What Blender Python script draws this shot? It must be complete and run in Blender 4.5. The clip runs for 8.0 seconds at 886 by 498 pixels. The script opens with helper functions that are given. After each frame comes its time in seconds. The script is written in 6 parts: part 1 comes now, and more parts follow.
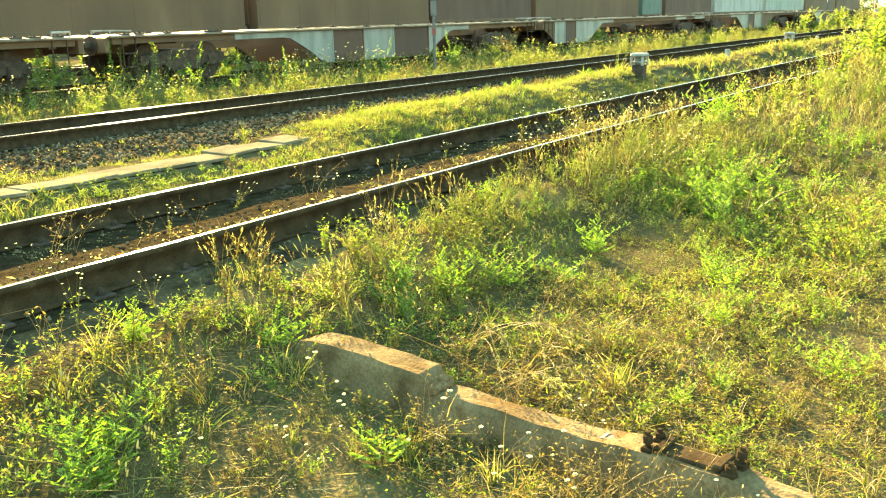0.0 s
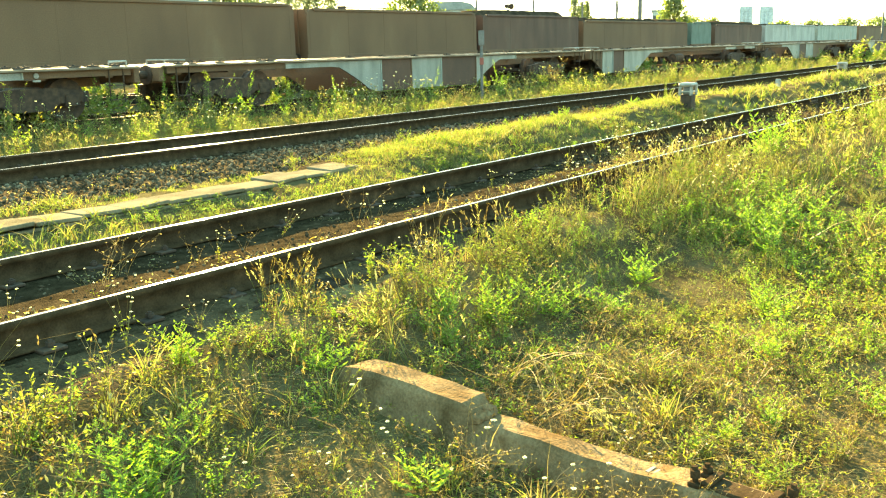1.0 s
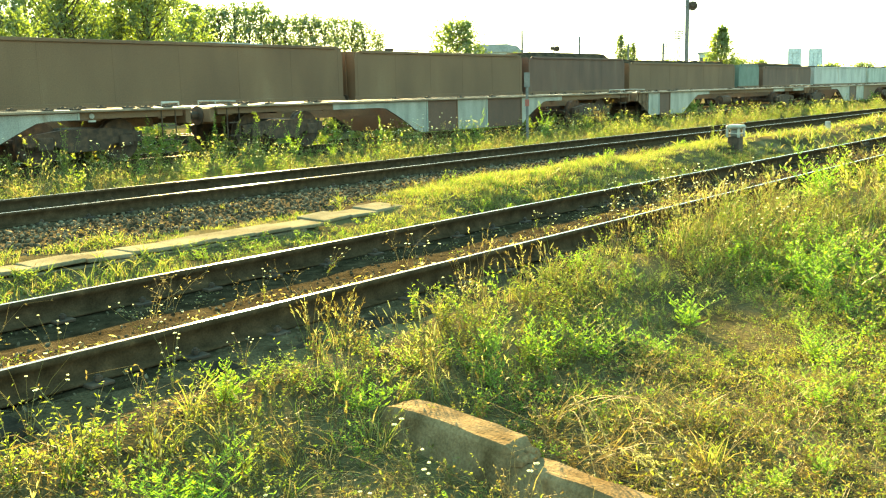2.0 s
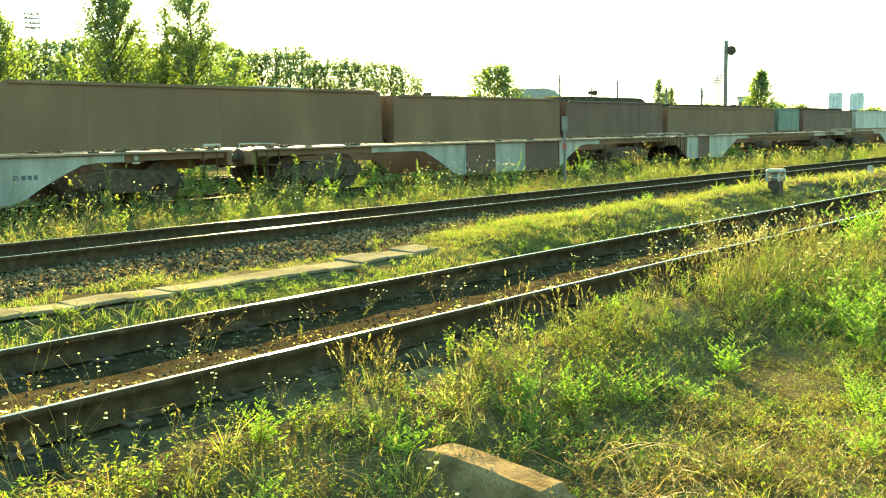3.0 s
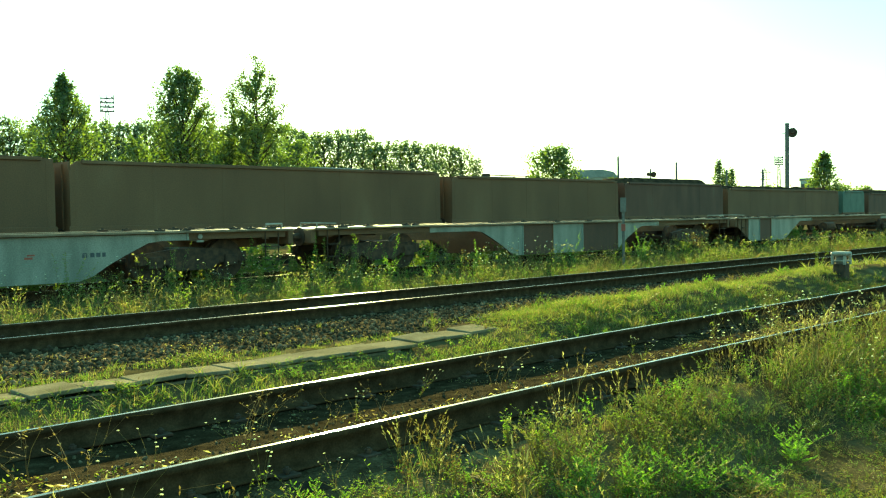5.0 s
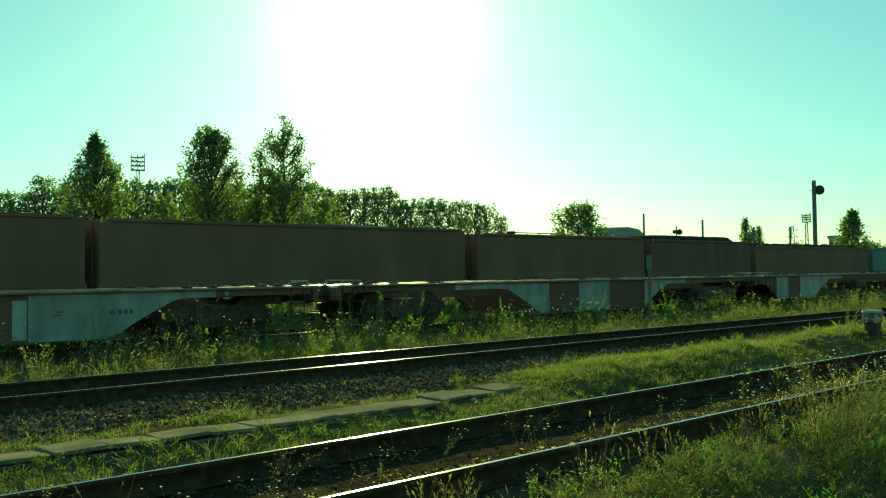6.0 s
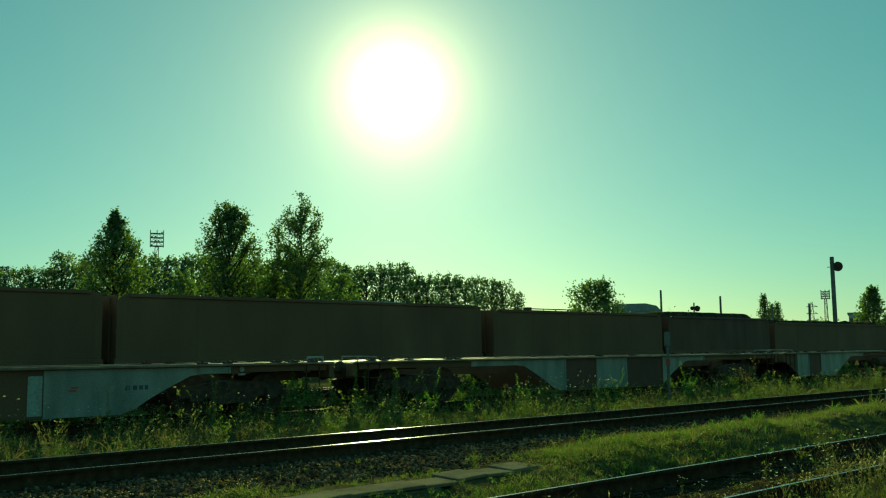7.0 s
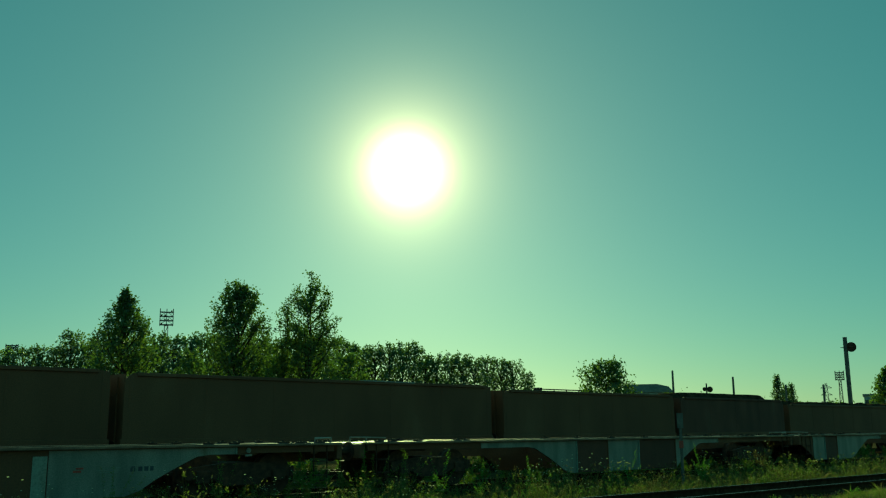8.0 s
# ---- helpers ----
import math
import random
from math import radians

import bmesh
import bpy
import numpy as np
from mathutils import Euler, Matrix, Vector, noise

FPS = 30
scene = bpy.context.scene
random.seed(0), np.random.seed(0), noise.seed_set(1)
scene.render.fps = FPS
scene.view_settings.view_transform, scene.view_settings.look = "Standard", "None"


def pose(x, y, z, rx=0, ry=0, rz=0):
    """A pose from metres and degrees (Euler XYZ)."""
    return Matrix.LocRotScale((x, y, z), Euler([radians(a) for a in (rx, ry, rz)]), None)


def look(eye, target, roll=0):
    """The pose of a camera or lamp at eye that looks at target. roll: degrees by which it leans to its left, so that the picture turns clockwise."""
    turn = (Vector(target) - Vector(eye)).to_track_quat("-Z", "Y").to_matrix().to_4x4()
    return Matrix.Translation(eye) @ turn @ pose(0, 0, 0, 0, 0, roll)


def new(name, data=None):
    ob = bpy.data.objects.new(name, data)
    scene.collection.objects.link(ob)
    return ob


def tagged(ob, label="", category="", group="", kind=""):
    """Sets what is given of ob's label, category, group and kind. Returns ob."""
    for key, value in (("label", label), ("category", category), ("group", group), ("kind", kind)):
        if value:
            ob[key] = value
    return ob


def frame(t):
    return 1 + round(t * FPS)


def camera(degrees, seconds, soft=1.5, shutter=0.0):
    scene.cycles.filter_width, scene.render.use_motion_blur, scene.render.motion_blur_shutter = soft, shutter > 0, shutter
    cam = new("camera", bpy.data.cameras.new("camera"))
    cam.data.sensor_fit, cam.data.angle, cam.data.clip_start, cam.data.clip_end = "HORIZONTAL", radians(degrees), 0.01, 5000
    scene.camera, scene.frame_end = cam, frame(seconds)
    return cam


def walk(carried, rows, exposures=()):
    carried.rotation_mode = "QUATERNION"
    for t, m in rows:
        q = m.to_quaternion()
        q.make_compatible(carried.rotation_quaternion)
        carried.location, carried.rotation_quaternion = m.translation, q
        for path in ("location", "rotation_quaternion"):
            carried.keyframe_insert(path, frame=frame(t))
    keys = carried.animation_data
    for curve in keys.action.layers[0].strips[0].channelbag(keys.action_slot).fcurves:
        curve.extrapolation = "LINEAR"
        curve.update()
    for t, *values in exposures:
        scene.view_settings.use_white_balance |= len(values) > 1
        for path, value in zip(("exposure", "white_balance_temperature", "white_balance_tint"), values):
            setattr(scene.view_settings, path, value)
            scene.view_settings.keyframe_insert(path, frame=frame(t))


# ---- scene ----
# camera: a hand-held tilt, standing on the verge beside the near track
cam = camera(51.1, 8.0, soft=1.2)
EYE = 1.32
ROWS = [
    (0.0, -55.94, -14.02, 1.45),
    (0.5, -54.61, -13.14, 1.42),
    (1.0, -53.11, -12.21, 1.42),
    (1.5, -51.68, -11.01, 1.38),
    (3.0, -48.17, -6.99, 1.18),
    (3.5, -47.22, -5.80, 1.07),
    (4.0, -46.47, -4.66, 1.03),
    (4.5, -45.54, -3.42, 0.99),
    (6.0, -43.20, 1.58, 0.81),
    (6.5, -42.70, 3.88, 0.72),
    (7.0, -42.26, 6.29, 0.67),
    (7.5, -41.94, 8.64, 0.60),
    (8.0, -41.71, 11.19, 0.48),
]
EXPOSURES = [
    (0.0, 3.47, 10900, 1), (1.5, 3.42, 10800, -2), (3.0, 3.12, 10300, -11), (4.0, 2.82, 9800, -17), (4.5, 2.56, 9400, -24),
    (6.0, 0.95, 8000, -51), (6.5, 0.49, 7900, -52), (7.0, 0.16, 7800, -56), (7.5, -0.11, 7500, -61), (8.0, -0.32, 7300, -66),
]
walk(cam, [(t, pose(0, 0, EYE, 90 + pitch, 0, yaw) @ pose(0, 0, 0, 0, 0, -roll)) for t, yaw, pitch, roll in ROWS], EXPOSURES)

# ---- light: low evening sun behind the trains, clear sky ----
SUN_AZ, SUN_EL = 39.45, 16.1
SUN = Vector((math.sin(radians(SUN_AZ)) * math.cos(radians(SUN_EL)), math.cos(radians(SUN_AZ)) * math.cos(radians(SUN_EL)), math.sin(radians(SUN_EL))))
world = bpy.data.worlds.new("evening_sky")
scene.world = world
world.use_nodes = True
wn, wl = world.node_tree.nodes, world.node_tree.links
wn.clear()
sky = wn.new("ShaderNodeTexSky")
sky.sky_type = "NISHITA"
sky.sun_disc = False
sky.sun_elevation, sky.sun_rotation = radians(SUN_EL), radians(SUN_AZ)
sky.air_density, sky.dust_density, sky.ozone_density = 1.0, 0.25, 3.0
bg_sky = wn.new("ShaderNodeBackground")
bg_sky.inputs["Strength"].default_value = 0.052
wl.new(sky.outputs[0], bg_sky.inputs["Color"])


def wmath(op, a, b=None):
    n = wn.new("ShaderNodeMath")
    n.operation = op
    for i, v in enumerate((a, b)):
        if v is None:
            continue
        if isinstance(v, (int, float)):
            n.inputs[i].default_value = v
        else:
            wl.new(v, n.inputs[i])
    return n.outputs[0]


# the hazy glow round the sun; lens bloom and flare put into the sky
coords = wn.new("ShaderNodeTexCoord")
dot = wn.new("ShaderNodeVectorMath")
dot.operation = "DOT_PRODUCT"
wl.new(coords.outputs["Generated"], dot.inputs[0])
dot.inputs[1].default_value = SUN
away = wmath("MULTIPLY", wmath("ARCCOSINE", wmath("MINIMUM", dot.outputs["Value"], 1.0)), 180 / math.pi)
core = wmath("MULTIPLY", wmath("EXPONENT", wmath("MULTIPLY", wmath("POWER", wmath("DIVIDE", away, 0.9), 1.5), -1.0)), 45.0)
halo = wmath("MULTIPLY", wmath("EXPONENT", wmath("DIVIDE", away, -1.8)), 5.0)
bg_glow = wn.new("ShaderNodeBackground")
bg_glow.inputs["Color"].default_value = (1.0, 0.64, 0.44, 1)
aureole = wmath("MULTIPLY", wmath("EXPONENT", wmath("DIVIDE", away, -10.0)), 0.13)
wl.new(wmath("ADD", wmath("ADD", core, halo), aureole), bg_glow.inputs["Strength"])
# the even blue of a clear evening sky, away from the sun
bg_air = wn.new("ShaderNodeBackground")
bg_air.inputs["Color"].default_value = (0.17, 0.57, 0.76, 1)
bg_air.inputs["Strength"].default_value = 0.18
sky_air = wn.new("ShaderNodeAddShader")
wl.new(bg_sky.outputs[0], sky_air.inputs[0])
wl.new(bg_air.outputs[0], sky_air.inputs[1])
both = wn.new("ShaderNodeAddShader")
wl.new(sky_air.outputs[0], both.inputs[0])
wl.new(bg_glow.outputs[0], both.inputs[1])
out = wn.new("ShaderNodeOutputWorld")
wl.new(both.outputs[0], out.inputs["Surface"])
sun_data = bpy.data.lights.new("sun", "SUN")
sun_data.energy, sun_data.angle, sun_data.color = 5.0, radians(0.6), (1.0, 0.83, 0.54)
sun_lamp = new("sun", sun_data)
sun_lamp.matrix_world = look(SUN * 200, (0, 0, 0))


# ---- materials ----
def nodes_of(name):
    m = bpy.data.materials.new(name)
    m.use_nodes = True
    return m, m.node_tree.nodes, m.node_tree.links


def ramp_of(n, stops):
    r = n.new("ShaderNodeValToRGB")
    e = r.color_ramp.elements
    while len(e) < len(stops):
        e.new(0.5)
    for el, (p, c) in zip(e, stops):
        el.position, el.color = p, (*c, 1)
    return r


def surface(name, a, b, c=None, scale=6.0, fine=60.0, rough=0.8, metal=0.0, bump=0.3, depth=0.01, streak=None, island=False):
    """Two-scale mottled surface: a to b by coarse noise, c in worn patches, fine grain in colour and relief."""
    m, n, l = nodes_of(name)
    p = n["Principled BSDF"]
    geo = n.new("ShaderNodeNewGeometry")
    src = geo.outputs["Position"]
    if streak:
        mp = n.new("ShaderNodeMapping")
        mp.inputs["Scale"].default_value = streak
        l.new(src, mp.inputs["Vector"])
        src = mp.outputs[0]
    big, small = n.new("ShaderNodeTexNoise"), n.new("ShaderNodeTexNoise")
    for t, s, d in ((big, scale, 5), (small, fine, 3)):
        t.inputs["Scale"].default_value, t.inputs["Detail"].default_value = s, d
        l.new(src if t is big else geo.outputs["Position"], t.inputs["Vector"])
    stops = [(0.32, a), (0.62, b)] + ([(0.74, c)] if c else [])
    r = ramp_of(n, stops)
    if island:
        add = n.new("ShaderNodeMath")
        add.operation = "MULTIPLY_ADD"
        l.new(geo.outputs["Random Per Island"], add.inputs[0])
        add.inputs[1].default_value, add.inputs[2].default_value = 0.5, 0.0
        s2 = n.new("ShaderNodeMath")
        s2.operation = "MULTIPLY_ADD"
        l.new(big.outputs["Fac"], s2.inputs[0])
        s2.inputs[1].default_value = 0.5
        l.new(add.outputs[0], s2.inputs[2])
        l.new(s2.outputs[0], r.inputs[0])
    else:
        l.new(big.outputs["Fac"], r.inputs[0])
    mix = n.new("ShaderNodeMix")
    mix.data_type, mix.blend_type = "RGBA", "MULTIPLY"
    mix.inputs["Factor"].default_value = 0.6
    g = ramp_of(n, [(0.3, (0.5, 0.5, 0.5)), (0.7, (1.15, 1.15, 1.15))])
    l.new(small.outputs["Fac"], g.inputs[0])
    l.new(r.outputs[0], mix.inputs["A"])
    l.new(g.outputs[0], mix.inputs["B"])
    l.new(mix.outputs["Result"], p.inputs["Base Color"])
    p.inputs["Metallic"].default_value = metal
    p.inputs["Specular IOR Level"].default_value = 0.0 if rough >= 0.85 else 0.5
    rr = n.new("ShaderNodeMapRange")
    rr.inputs["To Min"].default_value, rr.inputs["To Max"].default_value = max(0.05, rough * 0.8), min(1, rough * 1.2)
    l.new(small.outputs["Fac"], rr.inputs["Value"])
    l.new(rr.outputs[0], p.inputs["Roughness"])
    bp = n.new("ShaderNodeBump")
    bp.inputs["Strength"].default_value, bp.inputs["Distance"].default_value = bump, depth
    l.new(small.outputs["Fac"], bp.inputs["Height"])
    l.new(bp.outputs[0], p.inputs["Normal"])
    return m


def foliage(name, stops, patch=(0.3, 0.26, 0.06), patch_amount=0.5, through_light=0.5, gloss=0.03):
    """Thin leaf: each leaf its own tone, drier patches at the scale of a metre, light shines through."""
    m, n, l = nodes_of(name)
    n.remove(n["Principled BSDF"])
    geo = n.new("ShaderNodeNewGeometry")
    r = ramp_of(n, stops)
    l.new(geo.outputs["Random Per Island"], r.inputs[0])
    nz = n.new("ShaderNodeTexNoise")
    nz.inputs["Scale"].default_value, nz.inputs["Detail"].default_value = 1.3, 4
    l.new(geo.outputs["Position"], nz.inputs["Vector"])
    k = n.new("ShaderNodeMapRange")
    k.inputs["From Min"].default_value, k.inputs["From Max"].default_value = 0.45, 0.68
    k.inputs["To Max"].default_value = patch_amount
    l.new(nz.outputs["Fac"], k.inputs["Value"])
    mix = n.new("ShaderNodeMix")
    mix.data_type = "RGBA"
    l.new(k.outputs[0], mix.inputs["Factor"])
    l.new(r.outputs[0], mix.inputs["A"])
    mix.inputs["B"].default_value = (*patch, 1)
    dif, tra, glo = n.new("ShaderNodeBsdfDiffuse"), n.new("ShaderNodeBsdfTranslucent"), n.new("ShaderNodeBsdfGlossy")
    glo.inputs["Roughness"].default_value = 0.45
    l.new(mix.outputs["Result"], dif.inputs["Color"])
    warm = n.new("ShaderNodeMix")
    warm.data_type, warm.blend_type = "RGBA", "MULTIPLY"
    warm.inputs["Factor"].default_value = 1.0
    warm.inputs["B"].default_value = (1.08, 1.24, 0.74, 1)
    l.new(mix.outputs["Result"], warm.inputs["A"])
    l.new(warm.outputs["Result"], tra.inputs["Color"])
    m1, m2 = n.new("ShaderNodeMixShader"), n.new("ShaderNodeMixShader")
    m1.inputs[0].default_value, m2.inputs[0].default_value = through_light, gloss
    l.new(dif.outputs[0], m1.inputs[1])
    l.new(tra.outputs[0], m1.inputs[2])
    l.new(m1.outputs[0], m2.inputs[1])
    l.new(glo.outputs[0], m2.inputs[2])
    l.new(m2.outputs[0], n["Material Output"].inputs["Surface"])
    return m


SOIL = surface("soil", (0.055, 0.045, 0.024), (0.13, 0.105, 0.054), (0.175, 0.14, 0.075), 1.6, 45, 0.95, bump=0.8, depth=0.02)
BALLAST = surface("ballast_fines", (0.05, 0.037, 0.022), (0.1, 0.076, 0.046), (0.14, 0.105, 0.065), 5, 38, 0.95, bump=1.0, depth=0.03)
# ballast between the rails: the rail's shade put into a darker colour
SHADED_BALLAST = surface("shade_darkened_ballast", (0.026, 0.02, 0.012), (0.055, 0.042, 0.026), (0.085, 0.066, 0.042), 9, 80, 0.95, bump=0.7, depth=0.03)
STONE = surface("crushed_stone", (0.05, 0.04, 0.027), (0.125, 0.1, 0.068), (0.22, 0.18, 0.125), 3, 90, 0.85, bump=0.4, island=True)
LID_CONCRETE = surface("grey_lid_concrete", (0.14, 0.118, 0.078), (0.25, 0.212, 0.145), (0.2, 0.15, 0.088), 2.5, 60, 0.92, bump=0.6, depth=0.006)
BROWN_CONCRETE = surface("earth_stained_concrete", (0.11, 0.072, 0.038), (0.25, 0.172, 0.1), (0.17, 0.1, 0.05), 5, 70, 0.9, bump=0.7, depth=0.008)
# track sleepers, their colour darkened too for the shade between the rails
SLEEPER_CONCRETE = surface("shade_darkened_sleeper", (0.022, 0.017, 0.013), (0.05, 0.04, 0.03), (0.08, 0.06, 0.045), 5, 60, 0.9, bump=0.4)
STEEL_TOP = surface("polished_rail_steel", (0.36, 0.33, 0.28), (0.52, 0.48, 0.42), (0.4, 0.34, 0.26), 3, 25, 0.27, 1.0, bump=0.012, depth=0.002, streak=(0.15, 14, 1))
# wheels grind along the rail: gloss spreads across it
grind = STEEL_TOP.node_tree.nodes["Principled BSDF"]
grind.inputs["Anisotropic"].default_value = 0.85
across = STEEL_TOP.node_tree.nodes.new("ShaderNodeCombineXYZ")
across.inputs[1].default_value = 1.0
STEEL_TOP.node_tree.links.new(across.outputs[0], grind.inputs["Tangent"])
RAIL_RUST = surface("rusty_rail_web", (0.04, 0.027, 0.016), (0.075, 0.05, 0.03), (0.11, 0.07, 0.04), 9, 80, 0.85, 0.0, bump=0.4, depth=0.004)
IRON = surface("dark_rusty_iron", (0.035, 0.024, 0.018), (0.09, 0.055, 0.036), (0.14, 0.075, 0.04), 8, 60, 0.8, 0.2, bump=0.3, depth=0.004)
WAGON_RUST = surface("rust_brown_wagon_paint", (0.115, 0.06, 0.032), (0.165, 0.09, 0.048), (0.2, 0.12, 0.068), 0.5, 30, 0.75, bump=0.2, depth=0.004, streak=(1.0, 1.0, 0.35))
WAGON_BROWN = surface("dull_red_brown_paint", (0.07, 0.034, 0.024), (0.115, 0.056, 0.037), (0.12, 0.075, 0.05), 1.3, 30, 0.7, bump=0.15, depth=0.004, streak=(1, 1, 0.3))
WAGON_WHITE = surface("dirty_white_wagon_paint", (0.17, 0.18, 0.165), (0.3, 0.31, 0.285), (0.16, 0.125, 0.085), 2.2, 40, 0.5, bump=0.08, depth=0.003, streak=(1, 1, 0.3))
WAGON_GREY = surface("grey_green_wagon_paint", (0.20, 0.24, 0.22), (0.32, 0.36, 0.33), (0.24, 0.18, 0.12), 1.4, 30, 0.6, bump=0.1, streak=(1, 1, 0.3))
WAGON_TEAL = surface("faded_teal_wagon_paint", (0.05, 0.11, 0.095), (0.08, 0.15, 0.13), (0.14, 0.1, 0.06), 1.4, 30, 0.6, bump=0.1)
WAGON_PALE = surface("pale_grey_wagon_paint", (0.24, 0.26, 0.25), (0.38, 0.4, 0.38), (0.24, 0.19, 0.14), 1.2, 30, 0.6, bump=0.1, streak=(1, 1, 0.3))
DECK = surface("worn_deck_steel", (0.14, 0.10, 0.075), (0.26, 0.20, 0.15), (0.36, 0.3, 0.24), 2.5, 40, 0.48, 0.4, bump=0.2, depth=0.003)
LOAD = surface("dark_scrap_load", (0.03, 0.022, 0.017), (0.09, 0.06, 0.04), (0.13, 0.08, 0.05), 4, 12, 0.9, bump=1.0, depth=0.05)
MARK = surface("dark_blue_grey_paint", (0.05, 0.06, 0.08), (0.08, 0.09, 0.11), None, 5, 40, 0.6)
MARK_RED = surface("faded_red_paint", (0.22, 0.05, 0.04), (0.32, 0.08, 0.06), None, 5, 40, 0.6)
PALE_PAINT = surface("weathered_pale_paint", (0.22, 0.22, 0.2), (0.38, 0.37, 0.33), (0.22, 0.17, 0.12), 6, 60, 0.6, bump=0.15)
MAST_GREY = surface("grey_mast_paint", (0.10, 0.10, 0.10), (0.17, 0.17, 0.165), (0.2, 0.14, 0.1), 3, 40, 0.6, 0.3)
PLASTER = surface("pale_plaster", (0.4, 0.42, 0.4), (0.52, 0.54, 0.5), None, 0.4, 4, 0.9)
ROOFING = surface("grey_roof_sheet", (0.16, 0.18, 0.18), (0.26, 0.28, 0.27), None, 0.5, 5, 0.6)
GLASS_DARK = surface("dark_window_glass", (0.03, 0.04, 0.05), (0.05, 0.06, 0.07), None, 2, 20, 0.15)
SILO = surface("pale_blue_concrete", (0.42, 0.48, 0.52), (0.52, 0.58, 0.6), None, 0.1, 1, 0.9)
BARK = surface("grey_brown_bark", (0.05, 0.04, 0.03), (0.12, 0.095, 0.07), None, 3, 20, 0.95, bump=0.6, depth=0.03)

L_WEED = foliage("weed_leaves", [(0.0, (0.0821, 0.13, 0.023)), (0.5, (0.144, 0.21, 0.0403)), (0.85, (0.205, 0.25, 0.0575)), (1.0, (0.246, 0.22, 0.0633))], (0.246, 0.19, 0.0575), 0.55)
L_BRIGHT = foliage("fresh_green_leaves", [(0.0, (0.122, 0.221, 0.0363)), (0.6, (0.179, 0.307, 0.0545)), (1.0, (0.246, 0.355, 0.0726))], (0.224, 0.294, 0.0605), 0.4)
L_GRASS = foliage("grass_blades", [(0.0, (0.0705, 0.11, 0.0253)), (0.6, (0.126, 0.175, 0.0414)), (0.85, (0.211, 0.21, 0.069)), (1.0, (0.302, 0.25, 0.115))], (0.282, 0.25, 0.092), 0.4)
L_DRY = foliage("dry_straw", [(0.0, (0.17, 0.115, 0.05)), (0.5, (0.27, 0.2, 0.09)), (1.0, (0.37, 0.29, 0.15))], (0.24, 0.15, 0.06), 0.5, 0.35)
L_SEED = foliage("pale_seed_heads", [(0.0, (0.36, 0.31, 0.15)), (1.0, (0.5, 0.43, 0.23))], (0.42, 0.36, 0.17), 0.4, 0.5)
L_RUST = foliage("rust_brown_leaves", [(0.0, (0.1, 0.06, 0.026)), (0.6, (0.155, 0.1, 0.04)), (1.0, (0.21, 0.145, 0.06))], (0.15, 0.12, 0.045), 0.5)
L_FLOWER = foliage("white_petals", [(0.0, (0.62, 0.6, 0.5)), (1.0, (0.8, 0.78, 0.7))], (0.7, 0.68, 0.6), 0.3, 0.4)
L_STEM = foliage("green_brown_stems", [(0.0, (0.12, 0.13, 0.04)), (0.6, (0.2, 0.17, 0.06)), (1.0, (0.24, 0.13, 0.06))], (0.2, 0.14, 0.06), 0.5, 0.2)
L_TREE = foliage("tree_leaves", [(0.0, (0.08, 0.12, 0.03)), (0.6, (0.12, 0.165, 0.04)), (1.0, (0.17, 0.2, 0.055))], (0.14, 0.16, 0.04), 0.5, 0.62, 0.08)
L_FAR = foliage("poplar_leaves", [(0.0, (0.09, 0.13, 0.045)), (0.6, (0.13, 0.17, 0.06)), (1.0, (0.17, 0.2, 0.075))], (0.13, 0.16, 0.06), 0.5, 0.65, 0.1)
PLANT_MATS = [L_WEED, L_BRIGHT, L_GRASS, L_DRY, L_SEED, L_RUST, L_FLOWER, L_STEM]
WEED, BRIGHT, GRASS, DRY, SEED, RUSTY, FLOWER, STEM = range(8)


# ---- building helpers ----
def part(name, bm, material, parent=None, label="", smooth=False):
    me = bpy.data.meshes.new(name)
    bm.normal_update()
    bm.to_mesh(me)
    bm.free()
    for m in material if isinstance(material, (list, tuple)) else [material]:
        me.materials.append(m)
    if smooth:
        me.polygons.foreach_set("use_smooth", [True] * len(me.polygons))
    ob = new(name, me)
    ob.parent = parent
    return tagged(ob, label=label)


def shared(name, me, parent, x, y, z, rz=0.0, scale=1.0):
    """One more object on an existing mesh, as a part of parent."""
    ob = new(name, me)
    ob.parent = parent
    ob.matrix_basis = pose(x, y, z, 0, 0, rz) @ Matrix.Scale(scale, 4)
    return ob


def empty(name, x, y, z, label, category, group="", kind="", rz=0):
    ob = new(name)
    ob.empty_display_size = 0.2
    ob.matrix_basis = pose(x, y, z, 0, 0, rz)
    return tagged(ob, label, category, group, kind)


def box(bm, x0, x1, y0, y1, z0, z1, bevel=0.0):
    r = bmesh.ops.create_cube(bm, size=1.0)
    vs = r["verts"]
    for v in vs:
        v.co = Vector(((x0 + x1) / 2 + v.co.x * (x1 - x0), (y0 + y1) / 2 + v.co.y * (y1 - y0), (z0 + z1) / 2 + v.co.z * (z1 - z0)))
    if bevel:
        es = {e for v in vs for e in v.link_edges}
        bmesh.ops.bevel(bm, geom=list(es), offset=bevel, segments=1, affect="EDGES", profile=0.5)
    return bm


def rod(bm, p, q, r, seg=8, r2=None):
    p, q = Vector(p), Vector(q)
    d = q - p
    m = Matrix.Translation((p + q) / 2) @ d.to_track_quat("Z", "Y").to_matrix().to_4x4()
    bmesh.ops.create_cone(bm, cap_ends=True, segments=seg, radius1=r, radius2=r if r2 is None else r2, depth=d.length, matrix=m)
    return bm


